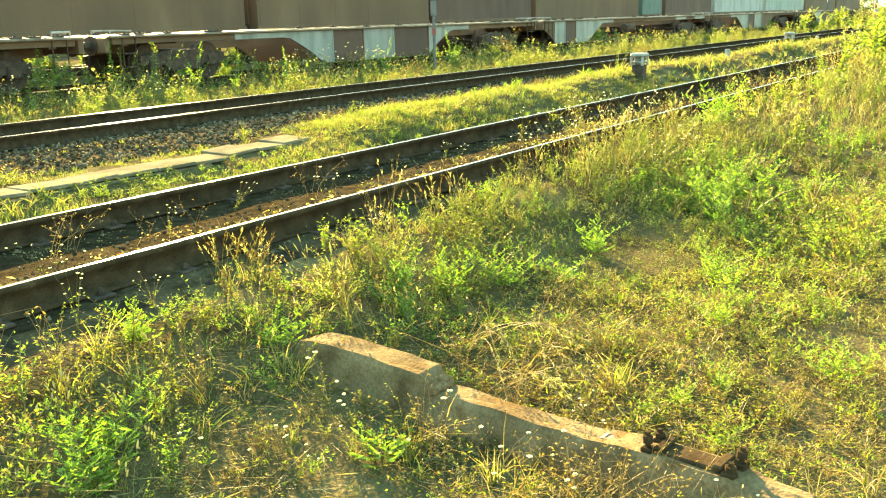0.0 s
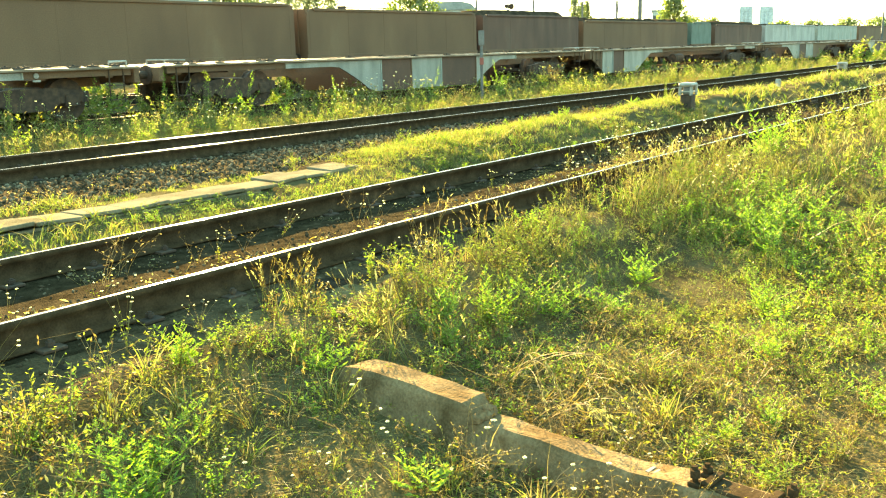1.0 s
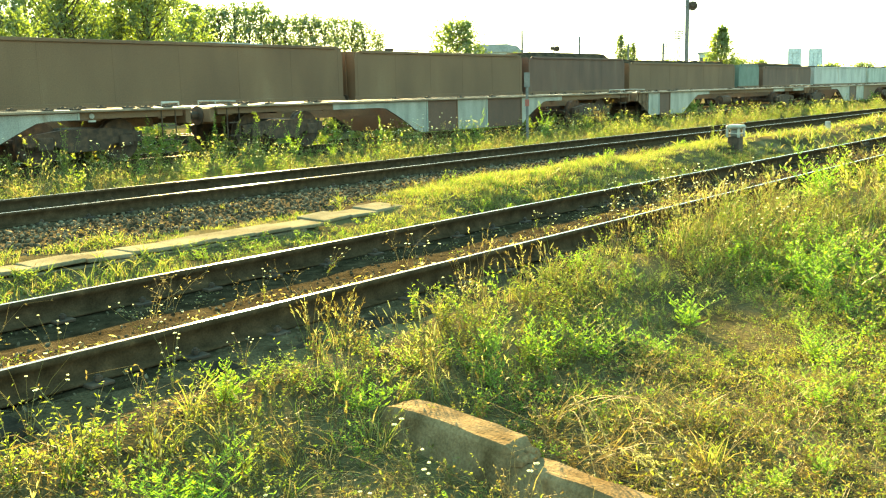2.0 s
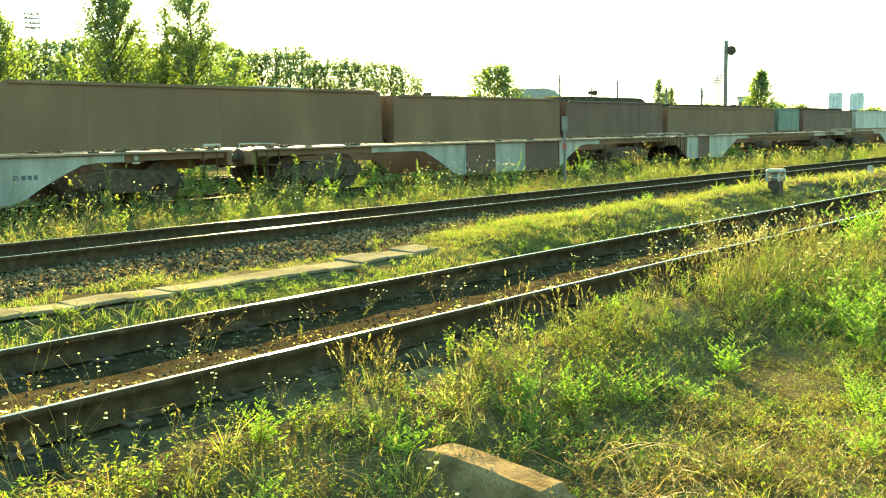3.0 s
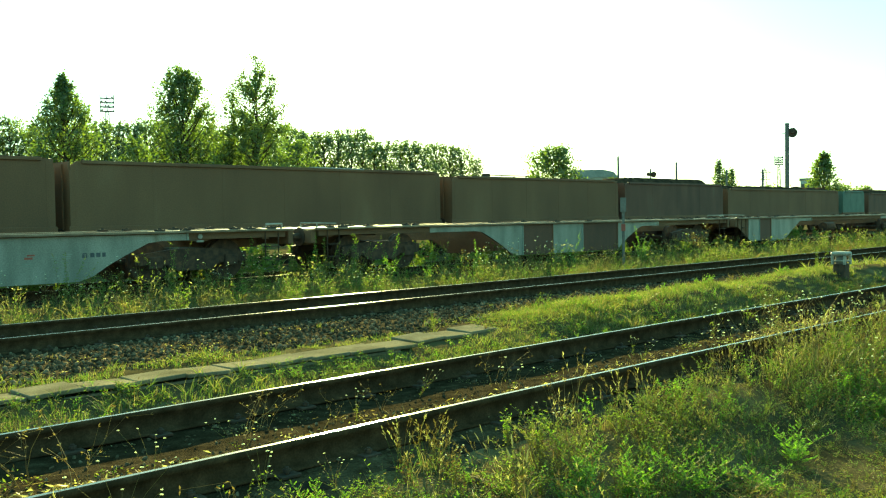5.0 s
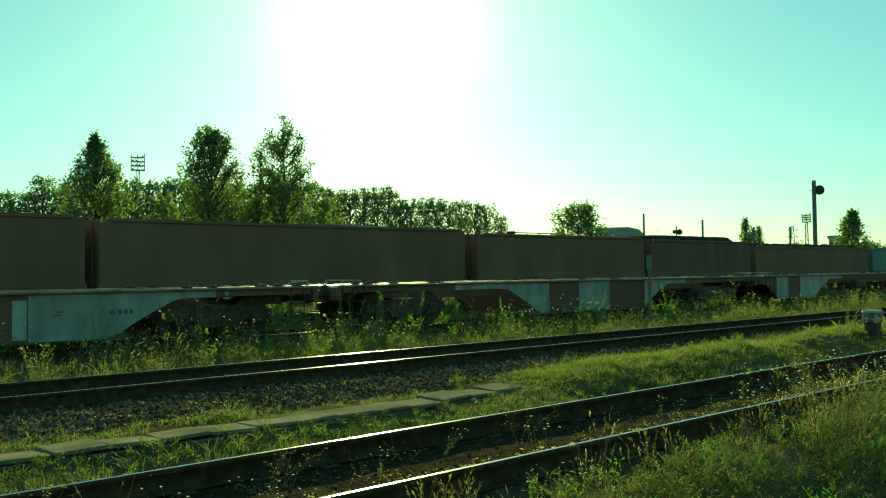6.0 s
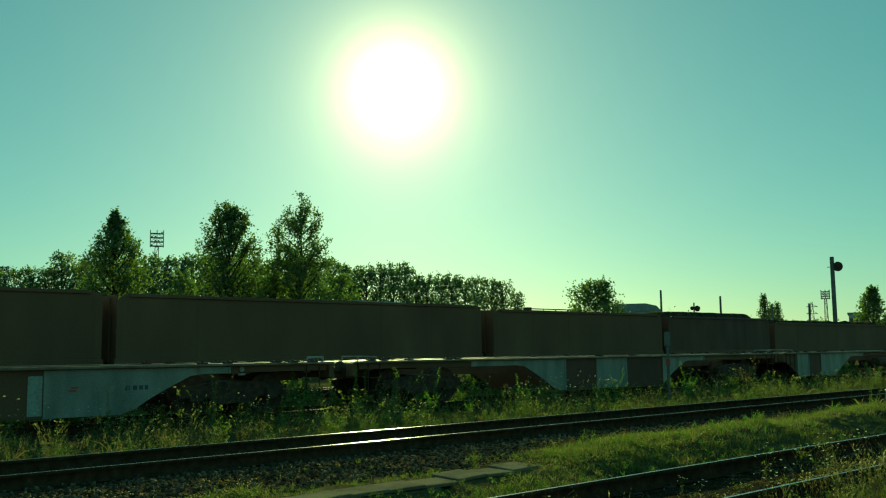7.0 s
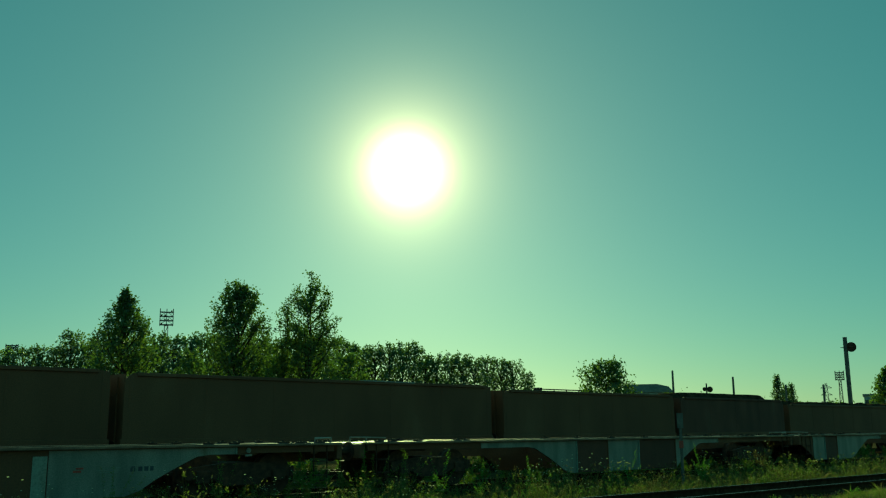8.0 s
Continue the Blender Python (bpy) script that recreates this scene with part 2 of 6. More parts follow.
def slab_xz(bm, outline, y0, y1):
    """A plate with an outline in x and z, from y0 to y1."""
    a = [bm.verts.new((x, y0, z)) for x, z in outline]
    b = [bm.verts.new((x, y1, z)) for x, z in outline]
    bm.faces.new(a[::-1])
    bm.faces.new(b)
    k = len(a)
    for i in range(k):
        bm.faces.new((a[i], a[(i + 1) % k], b[(i + 1) % k], b[i]))
    bmesh.ops.recalc_face_normals(bm, faces=bm.faces)
    return bm


def mesh_from(name, V, F, M=None, mats=(), smooth=False):
    me = bpy.data.meshes.new(name)
    V = np.asarray(V, np.float32)
    F = np.asarray(F, np.int32)
    me.vertices.add(len(V))
    me.vertices.foreach_set("co", V.ravel())
    me.loops.add(F.size)
    me.loops.foreach_set("vertex_index", F.ravel())
    me.polygons.add(len(F))
    me.polygons.foreach_set("loop_start", np.arange(0, F.size, F.shape[1], dtype=np.int32))
    for m in mats:
        me.materials.append(m)
    if M is not None:
        me.polygons.foreach_set("material_index", np.asarray(M, np.int32))
    if smooth:
        me.polygons.foreach_set("use_smooth", np.ones(len(F), bool))
    me.update(calc_edges=True)
    return me


rng = np.random.default_rng(7)


def wobble(x, y, s=1.0, seed=0):
    """Smooth pseudo-noise over the plan, about -1 to 1."""
    g = np.random.default_rng(seed)
    v = 0
    for k in range(7):
        a, f, ph = g.uniform(0, 6.28), s * g.uniform(0.5, 2.2), g.uniform(0, 6.28)
        v = v + np.sin((x * math.cos(a) + y * math.sin(a)) * f + ph)
    return v / 3.2


# ---- ground ----
PROFILE_Y = [-3000, -40, 0, 2.0, 3.1, 3.5, 3.85, 4.15, 4.45, 5.0, 5.75, 6.15, 6.3, 6.6, 7.1, 8.02, 8.13, 8.9, 9.6, 10.2, 10.6, 11.0, 13.1, 13.6, 14.5, 17.3, 18.0, 20.2, 21, 26, 32, 3000]
PROFILE_Z = [-0.9, -0.6, -0.54, -0.54, -0.46, -0.34, -0.225, -0.2, -0.178, -0.176, -0.182, -0.178, -0.178, -0.25, -0.42, -0.30, -0.25, -0.22, -0.21, -0.18, -0.182, -0.178, -0.178, -0.28, -0.3, -0.3, -0.2, -0.2, -0.3, -0.25, -0.3, -0.3]


def ground_z(x, y):
    z = np.interp(y, PROFILE_Y, PROFILE_Z)
    mound = np.exp(-((y - 8.4) / 0.85) ** 2) * np.clip((x - 8.5) / 4, 0, 1) * 0.24 * (1 + 0.25 * wobble(x, y, 0.8, 5)) * np.clip((60 - x) / 20, 0, 1)
    rough = np.where((y > 4.3) & (y < 6.5) | (y > 9.3) & (y < 13.2), 0.008, 0.014)
    return z + mound + rough * wobble(x, y, 3.0, 1) + rough * 0.5 * wobble(x, y, 9.0, 2)


def steps(*spans):
    return np.unique(np.concatenate([np.linspace(a, b, n) for a, b, n in spans]).round(3))


gx = steps((-3000, -60, 14), (-60, -4, 30), (-4, 26, 150), (26, 80, 50), (80, 400, 50), (400, 3000, 14))
gy = steps((-3000, -60, 10), (-60, -2, 20), (-2, 14, 128), (14, 28, 50), (28, 120, 40), (120, 3000, 18))
GX, GY = np.meshgrid(gx, gy, indexing="ij")
nx_, ny_ = len(gx), len(gy)
gv = np.stack([GX, GY, ground_z(GX, GY)], -1).reshape(-1, 3)
ii, jj = np.meshgrid(np.arange(nx_ - 1), np.arange(ny_ - 1), indexing="ij")
q0 = (ii * ny_ + jj).ravel()
gf = np.stack([q0, q0 + ny_, q0 + ny_ + 1, q0 + 1], 1)
fc = gv[gf].mean(1)
edge = 0.18 * wobble(fc[:, 0], fc[:, 1], 2.5, 3)
yy = fc[:, 1] + edge
stony = ((yy > 4.05) & (yy < 6.65)) | ((yy > 9.0) & (yy < 13.2)) | ((yy > 17.4) & (yy < 20.6)) | ((yy > 26.4) & (yy < 31))
# bands between the rails, painted darker for the shade lying there
shaded = ((yy > 4.5) & (yy < 6.3)) | ((yy > 11.0) & (yy < 12.9))
ground = new("ground", mesh_from("ground", gv, gf, np.where(shaded, 2, stony.astype(int)), (SOIL, BALLAST, SHADED_BALLAST), True))
tagged(ground, "brown earth with bands of grey ballast under weeds", "ground", kind="structure")


# ---- railway tracks ----
HEAD = [(0.015, 0.0), (0.031, -0.003), (0.0365, -0.010), (0.0355, -0.034), (0.0085, -0.048), (0.0085, -0.132), (0.03, -0.150), (0.075, -0.160), (0.075, -0.172)]


def rail_mesh():
    ring = HEAD + [(-y, z) for y, z in HEAD[::-1]]
    xs = list(np.arange(-40, 60, 5.0)) + [60, 90, 130, 180, 250, 350, 500, 800]
    V = np.array([(x, y, z) for x in xs for y, z in ring])
    k = len(ring)
    F, M = [], []
    for i in range(len(xs) - 1):
        for j in range(k):
            F.append((i * k + j, i * k + (j + 1) % k, (i + 1) * k + (j + 1) % k, (i + 1) * k + j))
            M.append(0 if j == k - 1 else 1)
    return mesh_from("rail", V, F, M, (STEEL_TOP, RAIL_RUST))


RAIL = rail_mesh()


def sleeper_mesh():
    bm = bmesh.new()
    box(bm, -0.13, 0.13, -1.2, 1.2, -0.12, 0.0, 0.02)
    for v in bm.verts:
        if abs(v.co.y) < 0.3:
            v.co.z -= 0.03
    me = bpy.data.meshes.new("sleeper")
    bm.to_mesh(me)
    bm.free()
    me.materials.append(SLEEPER_CONCRETE)
    return me


def clip_mesh():
    bm = bmesh.new()
    box(bm, -0.07, 0.07, -0.05, 0.05, 0, 0.02, 0.004)
    rod(bm, (0, 0, 0.02), (0, 0, 0.06), 0.014, 6)
    rod(bm, (0, 0, 0.03), (0, 0, 0.05), 0.025, 6)
    me = bpy.data.meshes.new("rail_clip")
    bm.to_mesh(me)
    bm.free()
    me.materials.append(IRON)
    return me


SLEEPER, CLIP = sleeper_mesh(), clip_mesh()


def track(y_near, label, x0, x1, clips):
    t = empty("railway_track", 0, y_near + 0.7525, 0, label, "railway track", "parallel railway tracks", "structure")
    for side in (-0.7525, 0.7525):
        shared("rail", RAIL, t, 0, side, 0)
    for x in np.arange(x0, x1, 0.62):
        shared("sleeper", SLEEPER, t, x + random.uniform(-0.02, 0.02), random.uniform(-0.02, 0.02), -0.19, random.uniform(-0.6, 0.6))
        if clips[0] < x < clips[1]:
            for side in (-0.7525, 0.7525):
                for o in (-0.105, 0.105):
                    shared("rail_clip", CLIP, t, x, side + o, -0.18)
    return t


near_track = track(4.557, "straight track with polished rails on weedy grey ballast", 0, 40, (1.5, 14))
far_track = track(11.113, "straight track with polished rails on dark ballast", 0, 46, (3, 16))
wagon_track = track(18.25, "overgrown siding track carrying the flat wagons", 2, 60, (99, 99))
back_track = track(27.75, "siding track under the rust-brown wagons", 2, 60, (99, 99))
for sx, sy in ((9.76, -0.7525), (22.4, 0.7525)):
    bm = bmesh.new()
    for s in (-1, 1):
        box(bm, sx - 0.32, sx + 0.32, sy + s * 0.022 - 0.012, sy + s * 0.022 + 0.012, -0.13, -0.042, 0.004)
        for o in (-0.24, -0.08, 0.08, 0.24):
            rod(bm, (sx + o, sy + s * 0.03, -0.09), (sx + o, sy + s * 0.06, -0.09), 0.017, 6)
    part("fishplate", bm, IRON, near_track)



# ---- loose concrete sleeper in the weeds ----
def loose_sleeper():
    t = empty("concrete_sleeper", 3.33, 1.93, -0.56, "discarded weathered concrete sleeper with a broken middle, lying in weeds", "railway sleeper", rz=-97.5)
    # along the local x: the far end at -1.36, the near end with the rail seat at +1.34
    secs = [(-1.37, .12, .06, .17), (-1.34, .14, .075, .225), (-1.24, .148, .085, .256), (-1.1, .15, .09, .266), (-0.75, .15, .088, .266), (-0.47, .148, .084, .255), (-0.43, .135, .07, .232),
            (-0.36, .125, .066, .188), (-0.25, .125, .068, .195), (0.1, .125, .068, .186), (0.45, .128, .07, .190), (0.7, .135, .085, .222), (1.07, .14, .085, .216), (1.17, .14, .08, .2), (1.34, .135, .075, .19)]
    bm = bmesh.new()
    rings = []
    g = random.Random(4)
    for x, b, a, h in secs:
        j = lambda s=0.008: g.uniform(-s, s)
        rings.append([bm.verts.new(p) for p in ((x + j(), -b, 0), (x + j(), -b * 0.98, h * 0.25), (x + j(), -a - 0.012, h * 0.88 + j()), (x + j(), -a + 0.006, h + j(0.004)), (x + j(), 0, h + j(0.006)),
                                                 (x + j(), a - 0.006, h + j(0.004)), (x + j(), a + 0.012, h * 0.88), (x + j(), b, 0))])
    for r, s in zip(rings, rings[1:]):
        for i in range(8):
            bm.faces.new((r[i], r[(i + 1) % 8], s[(i + 1) % 8], s[i]))
    bm.faces.new(rings[0][::-1])
    bm.faces.new(rings[-1])
    bmesh.ops.subdivide_edges(bm, edges=bm.edges[:], cuts=2, use_grid_fill=True)
    for v in bm.verts:
        v.co += Vector((0, 1, 1)) * 0.006 * noise.noise(v.co * 9) + Vector((0, 0.4, 1)) * 0.004 * noise.noise(v.co * 31)
    bmesh.ops.recalc_face_normals(bm, faces=bm.faces)
    part("body", bm, BROWN_CONCRETE, t)
    # rubble in the break
    for k in range(9):
        bm = bmesh.new()
        bmesh.ops.create_icosphere(bm, subdivisions=1, radius=g.uniform(0.015, 0.035), matrix=pose(-0.40 + g.uniform(-0.07, 0.05), g.uniform(-0.1, 0.08), 0.2 + g.uniform(-0.01, 0.02)))
        for v in bm.verts:
            v.co += Vector((g.uniform(-1, 1), g.uniform(-1, 1), g.uniform(-1, 1))) * 0.007
        part("chip", bm, BROWN_CONCRETE, t)
    # base plate, ribs and bolts of the rail seat
    bm = bmesh.new()
    box(bm, 0.78, 1.03, -0.055, 0.05, 0.212, 0.234, 0.006)
    part("base_plate", bm, RAIL_RUST, t, "rusty base plate")
    for x in (0.78, 1.02):
        bm = bmesh.new()
        box(bm, x - 0.02, x + 0.02, -0.065, 0.065, 0.232, 0.252, 0.006)
        part("plate_rib", bm, RAIL_RUST, t)
        for y in (-0.05, 0.05):
            bm = bmesh.new()
            s = -1 if x < 0.9 else 1
            tall = 0.30 if (s < 0) == (y < 0) else 0.275
            rod(bm, (x + s * 0.045, y, 0.2), (x + s * 0.052, y, tall), 0.011, 8)
            rod(bm, (x + s * 0.048, y, tall - 0.045), (x + s * 0.05, y, tall - 0.015), 0.022, 6)
            box(bm, x + s * 0.045 - 0.026, x + s * 0.045 + 0.026, y - 0.025, y + 0.025, 0.21, 0.238, 0.005)
            part("bolt", bm, RAIL_RUST, t, "dark rusty bolt with nut")
    bm = bmesh.new()
    for a, b, c, d in ((0.50, 0.515, -0.03, 0.03), (0.53, 0.58, -0.04, -0.028), (0.53, 0.542, -0.04, 0.02), (0.60, 0.63, -0.02, 0.025)):
        box(bm, a, b, c, d, 0.193, 0.2)
    part("paint_mark", bm, MARK, t, "faint dark paint mark")
    return t


loose_sleeper()


# ---- cable trough between the tracks ----
def cable_trough():
    t = empty("cable_trough", 0, 0, 0, "row of pale concrete cable trough lids, sunk in grass", "cable trough")
    bm = bmesh.new()
    box(bm, -0.245, 0.245, -0.235, 0.235, -0.04, 0.0, 0.008)
    me = bpy.data.meshes.new("lid")
    bm.to_mesh(me)
    bm.free()
    me.materials.append(LID_CONCRETE)
    g = random.Random(8)
    x = -2.0
    while x < 15:
        y = 8.42 - 0.02 * (x - 3.5) if x < 7.4 else 8.5 + 0.045 * (x - 7.6)
        tilt = -3 if x < 7.4 else 2
        ob = shared("lid", me, t, x + 0.25, y + g.uniform(-0.02, 0.02), -0.185 + g.uniform(-0.014, 0.012), tilt + g.uniform(-4, 4))
        ob.matrix_basis = ob.matrix_basis @ pose(0, 0, 0, g.uniform(-3, 3), g.uniform(-2.2, 2.2), 0)
        x += 0.505 if abs(x - 7.2) > 0.3 else 0.62
    bm = bmesh.new()
    for x0, x1, y0, y1 in ((-2, 7.3, 8.48, 8.29), (7.55, 15.2, 8.46, 8.80)):
        for o in (-0.18, 0.22):
            a = [bm.verts.new((x, y + o + d, z)) for x, y, d, z in ((x0, y0, 0, -0.5), (x1, y1, 0, -0.5), (x1, y1, 0.05, -0.5), (x0, y0, 0.05, -0.5), (x0, y0, 0, -0.24), (x1, y1, 0, -0.24), (x1, y1, 0.05, -0.24), (x0, y0, 0.05, -0.24))]
            for q in ((0, 1, 5, 4), (1, 2, 6, 5), (2, 3, 7, 6), (3, 0, 4, 7), (4, 5, 6, 7)):
                bm.faces.new([a[i] for i in q])
    bmesh.ops.recalc_face_normals(bm, faces=bm.faces)
    part("trough_wall", bm, LID_CONCRETE, t)
    return t


cable_trough()


# ---- lineside box, markers and posts ----
def lineside_box(x, y, z, s=1.0):
    t = empty("lineside_box", x, y, z, "grey-capped lineside cable box on a dark pedestal", "lineside box", "lineside boxes between the tracks")
    bm = bmesh.new()
    box(bm, -0.15 * s, 0.15 * s, -0.15 * s, 0.15 * s, -0.2, 0.36 * s, 0.012)
    part("pedestal", bm, IRON, t, "dark pedestal")
    bm = bmesh.new()
    for a in (-1, 1):
        for b in (-1, 1):
            box(bm, a * 0.17 * s - 0.03 * s, a * 0.17 * s + 0.03 * s, b * 0.15 * s - 0.03 * s, b * 0.15 * s + 0.03 * s, 0.34 * s, 0.56 * s, 0.004)
    box(bm, -0.19 * s, 0.19 * s, -0.17 * s, 0.17 * s, 0.42 * s, 0.45 * s, 0.004)
    part("cage", bm, PALE_PAINT, t)
    bm = bmesh.new()
    box(bm, -0.12 * s, 0.12 * s, -0.1 * s, 0.1 * s, 0.36 * s, 0.55 * s, 0.01)
    part("core", bm, MAST_GREY, t)
    bm = bmesh.new()
    box(bm, -0.22 * s, 0.22 * s, -0.19 * s, 0.19 * s, 0.56 * s, 0.66 * s, 0.035 * s)
    part("cap", bm, PALE_PAINT, t, "weathered grey cap")
    return t


def marker_stone(x, y, z):
    bm = bmesh.new()
    box(bm, -0.09, 0.09, -0.09, 0.09, -0.15, 0.26, 0.02)
    for v in bm.verts:
        if v.co.z > 0.1:
            v.co.x *= 0.8
            v.co.y *= 0.8
    ob = part("marker_stone", bm, PALE_PAINT)
    ob.matrix_basis = pose(x, y, z, 0, 0, 12)
    tagged(ob, "small whitewashed marker stone in the grass", "marker stone", "marker stones")


lineside_box(19.65, 7.95, float(ground_z(19.65, 7.95)) - 0.0, 0.84)
lineside_box(41.0, 10.0, -0.22, 0.9)
for mx, my in ((29.2, 8.95), (46.5, 10.1)):
    marker_stone(mx, my, float(ground_z(mx, my)))


def banded_post(x, y, z, h, r):
    t = empty("banded_post", x, y, z, "slim round post with red and white bands", "marker post", "red and white posts")
    n = int(h / 0.36)
    for i in range(n):
        bm = bmesh.new()
        rod(bm, (0, 0, i * h / n - (0.2 if i == 0 else 0)), (0, 0, (i + 1) * h / n), r, 12)
        part("band", bm, PALE_PAINT if (n - i) % 2 else MARK_RED, t, "white band" if (n - i) % 2 else "red band")
    bm = bmesh.new()
    rod(bm, (0, 0, h), (0, 0, h + 0.03), r * 1.15, 12, r * 0.4)
    part("cap", bm, IRON, t)
    return t




def plate_post(x, y, z, h):
    t = empty("marker_post", x, y, z, "slim grey marker post with a dull top plate in the weeds", "marker post", rz=-55)
    bm = bmesh.new()
    rod(bm, (0, 0, -0.25), (0, 0, h), 0.045, 10)
    part("post", bm, MAST_GREY, t)
    bm = bmesh.new()
    box(bm, -0.085, 0.085, -0.066, -0.046, h - 0.4, h + 0.02, 0.006)
    part("plate", bm, MAST_GREY, t, "dull grey enamel plate")
    bm = bmesh.new()
    box(bm, -0.06, 0.06, -0.06, -0.046, h - 0.95, h - 0.75, 0.005)
    part("plate", bm, MARK_RED, t, "small faded red plate")


plate_post(22.75, 15.5, -0.3, 2.08)
banded_post(75.6, 12.45, -0.25, 3.6, 0.13)


# ---- wagons ----
def wheel_mesh():
    bm = bmesh.new()
    rod(bm, (0, -0.065, 0), (0, 0.065, 0), 0.45, 20)
    rod(bm, (0, 0.06, 0), (0, 0.09, 0), 0.475, 20)
    rod(bm, (0, -0.12, 0), (0, -0.06, 0), 0.13, 12)
    me = bpy.data.meshes.new("wheel")
    bm.to_mesh(me)
    bm.free()
    me.materials.append(IRON)
    return me


WHEEL = wheel_mesh()


def bogie_mesh():
    bm = bmesh.new()
    for y in (-1.02, 1.02):
        slab_xz(bm, [(-1.3, 0.62), (-1.3, 0.42), (-0.65, 0.40), (-0.4, 0.26), (0.4, 0.26), (0.65, 0.40), (1.3, 0.42), (1.3, 0.62), (0.5, 0.72), (-0.5, 0.72)], y - 0.06, y + 0.06)
        for x in (-0.9, 0.9):
            box(bm, x - 0.16, x + 0.16, y - 0.11, y + 0.11, 0.32, 0.58, 0.02)
            rod(bm, (x - 0.28, y, 0.40), (x - 0.28, y, 0.62), 0.075, 8)
            rod(bm, (x + 0.28, y, 0.40), (x + 0.28, y, 0.62), 0.075, 8)
    box(bm, -0.3, 0.3, -1.0, 1.0, 0.5, 0.74, 0.02)
    for x in (-0.9, 0.9):
        rod(bm, (x, -1.0, 0.45), (x, 1.0, 0.45), 0.08, 8)
    me = bpy.data.meshes.new("bogie_frame")
    bm.to_mesh(me)
    bm.free()
    me.materials.append(IRON)
    return me


BOGIE = bogie_mesh()


def add_bogie(t, x):
    b = shared("bogie", BOGIE, t, x, 0, 0)
    for dx in (-0.9, 0.9):
        for s in (-1, 1):
            w = shared("wheel", WHEEL, b, dx, s * 0.78, 0.45, 0 if s < 0 else 180)
    return b


def add_buffers(t, x, s, z=1.05):
    for y in (-0.875, 0.875):
        bm = bmesh.new()
        rod(bm, (x, y, z), (x + s * 0.35, y, z), 0.09, 10)
        rod(bm, (x + s * 0.35, y, z), (x + s * 0.55, y, z), 0.06, 10)
        rod(bm, (x + s * 0.55, y, z), (x + s * 0.6, y, z), 0.22, 16)
        part("buffer", bm, IRON, t)


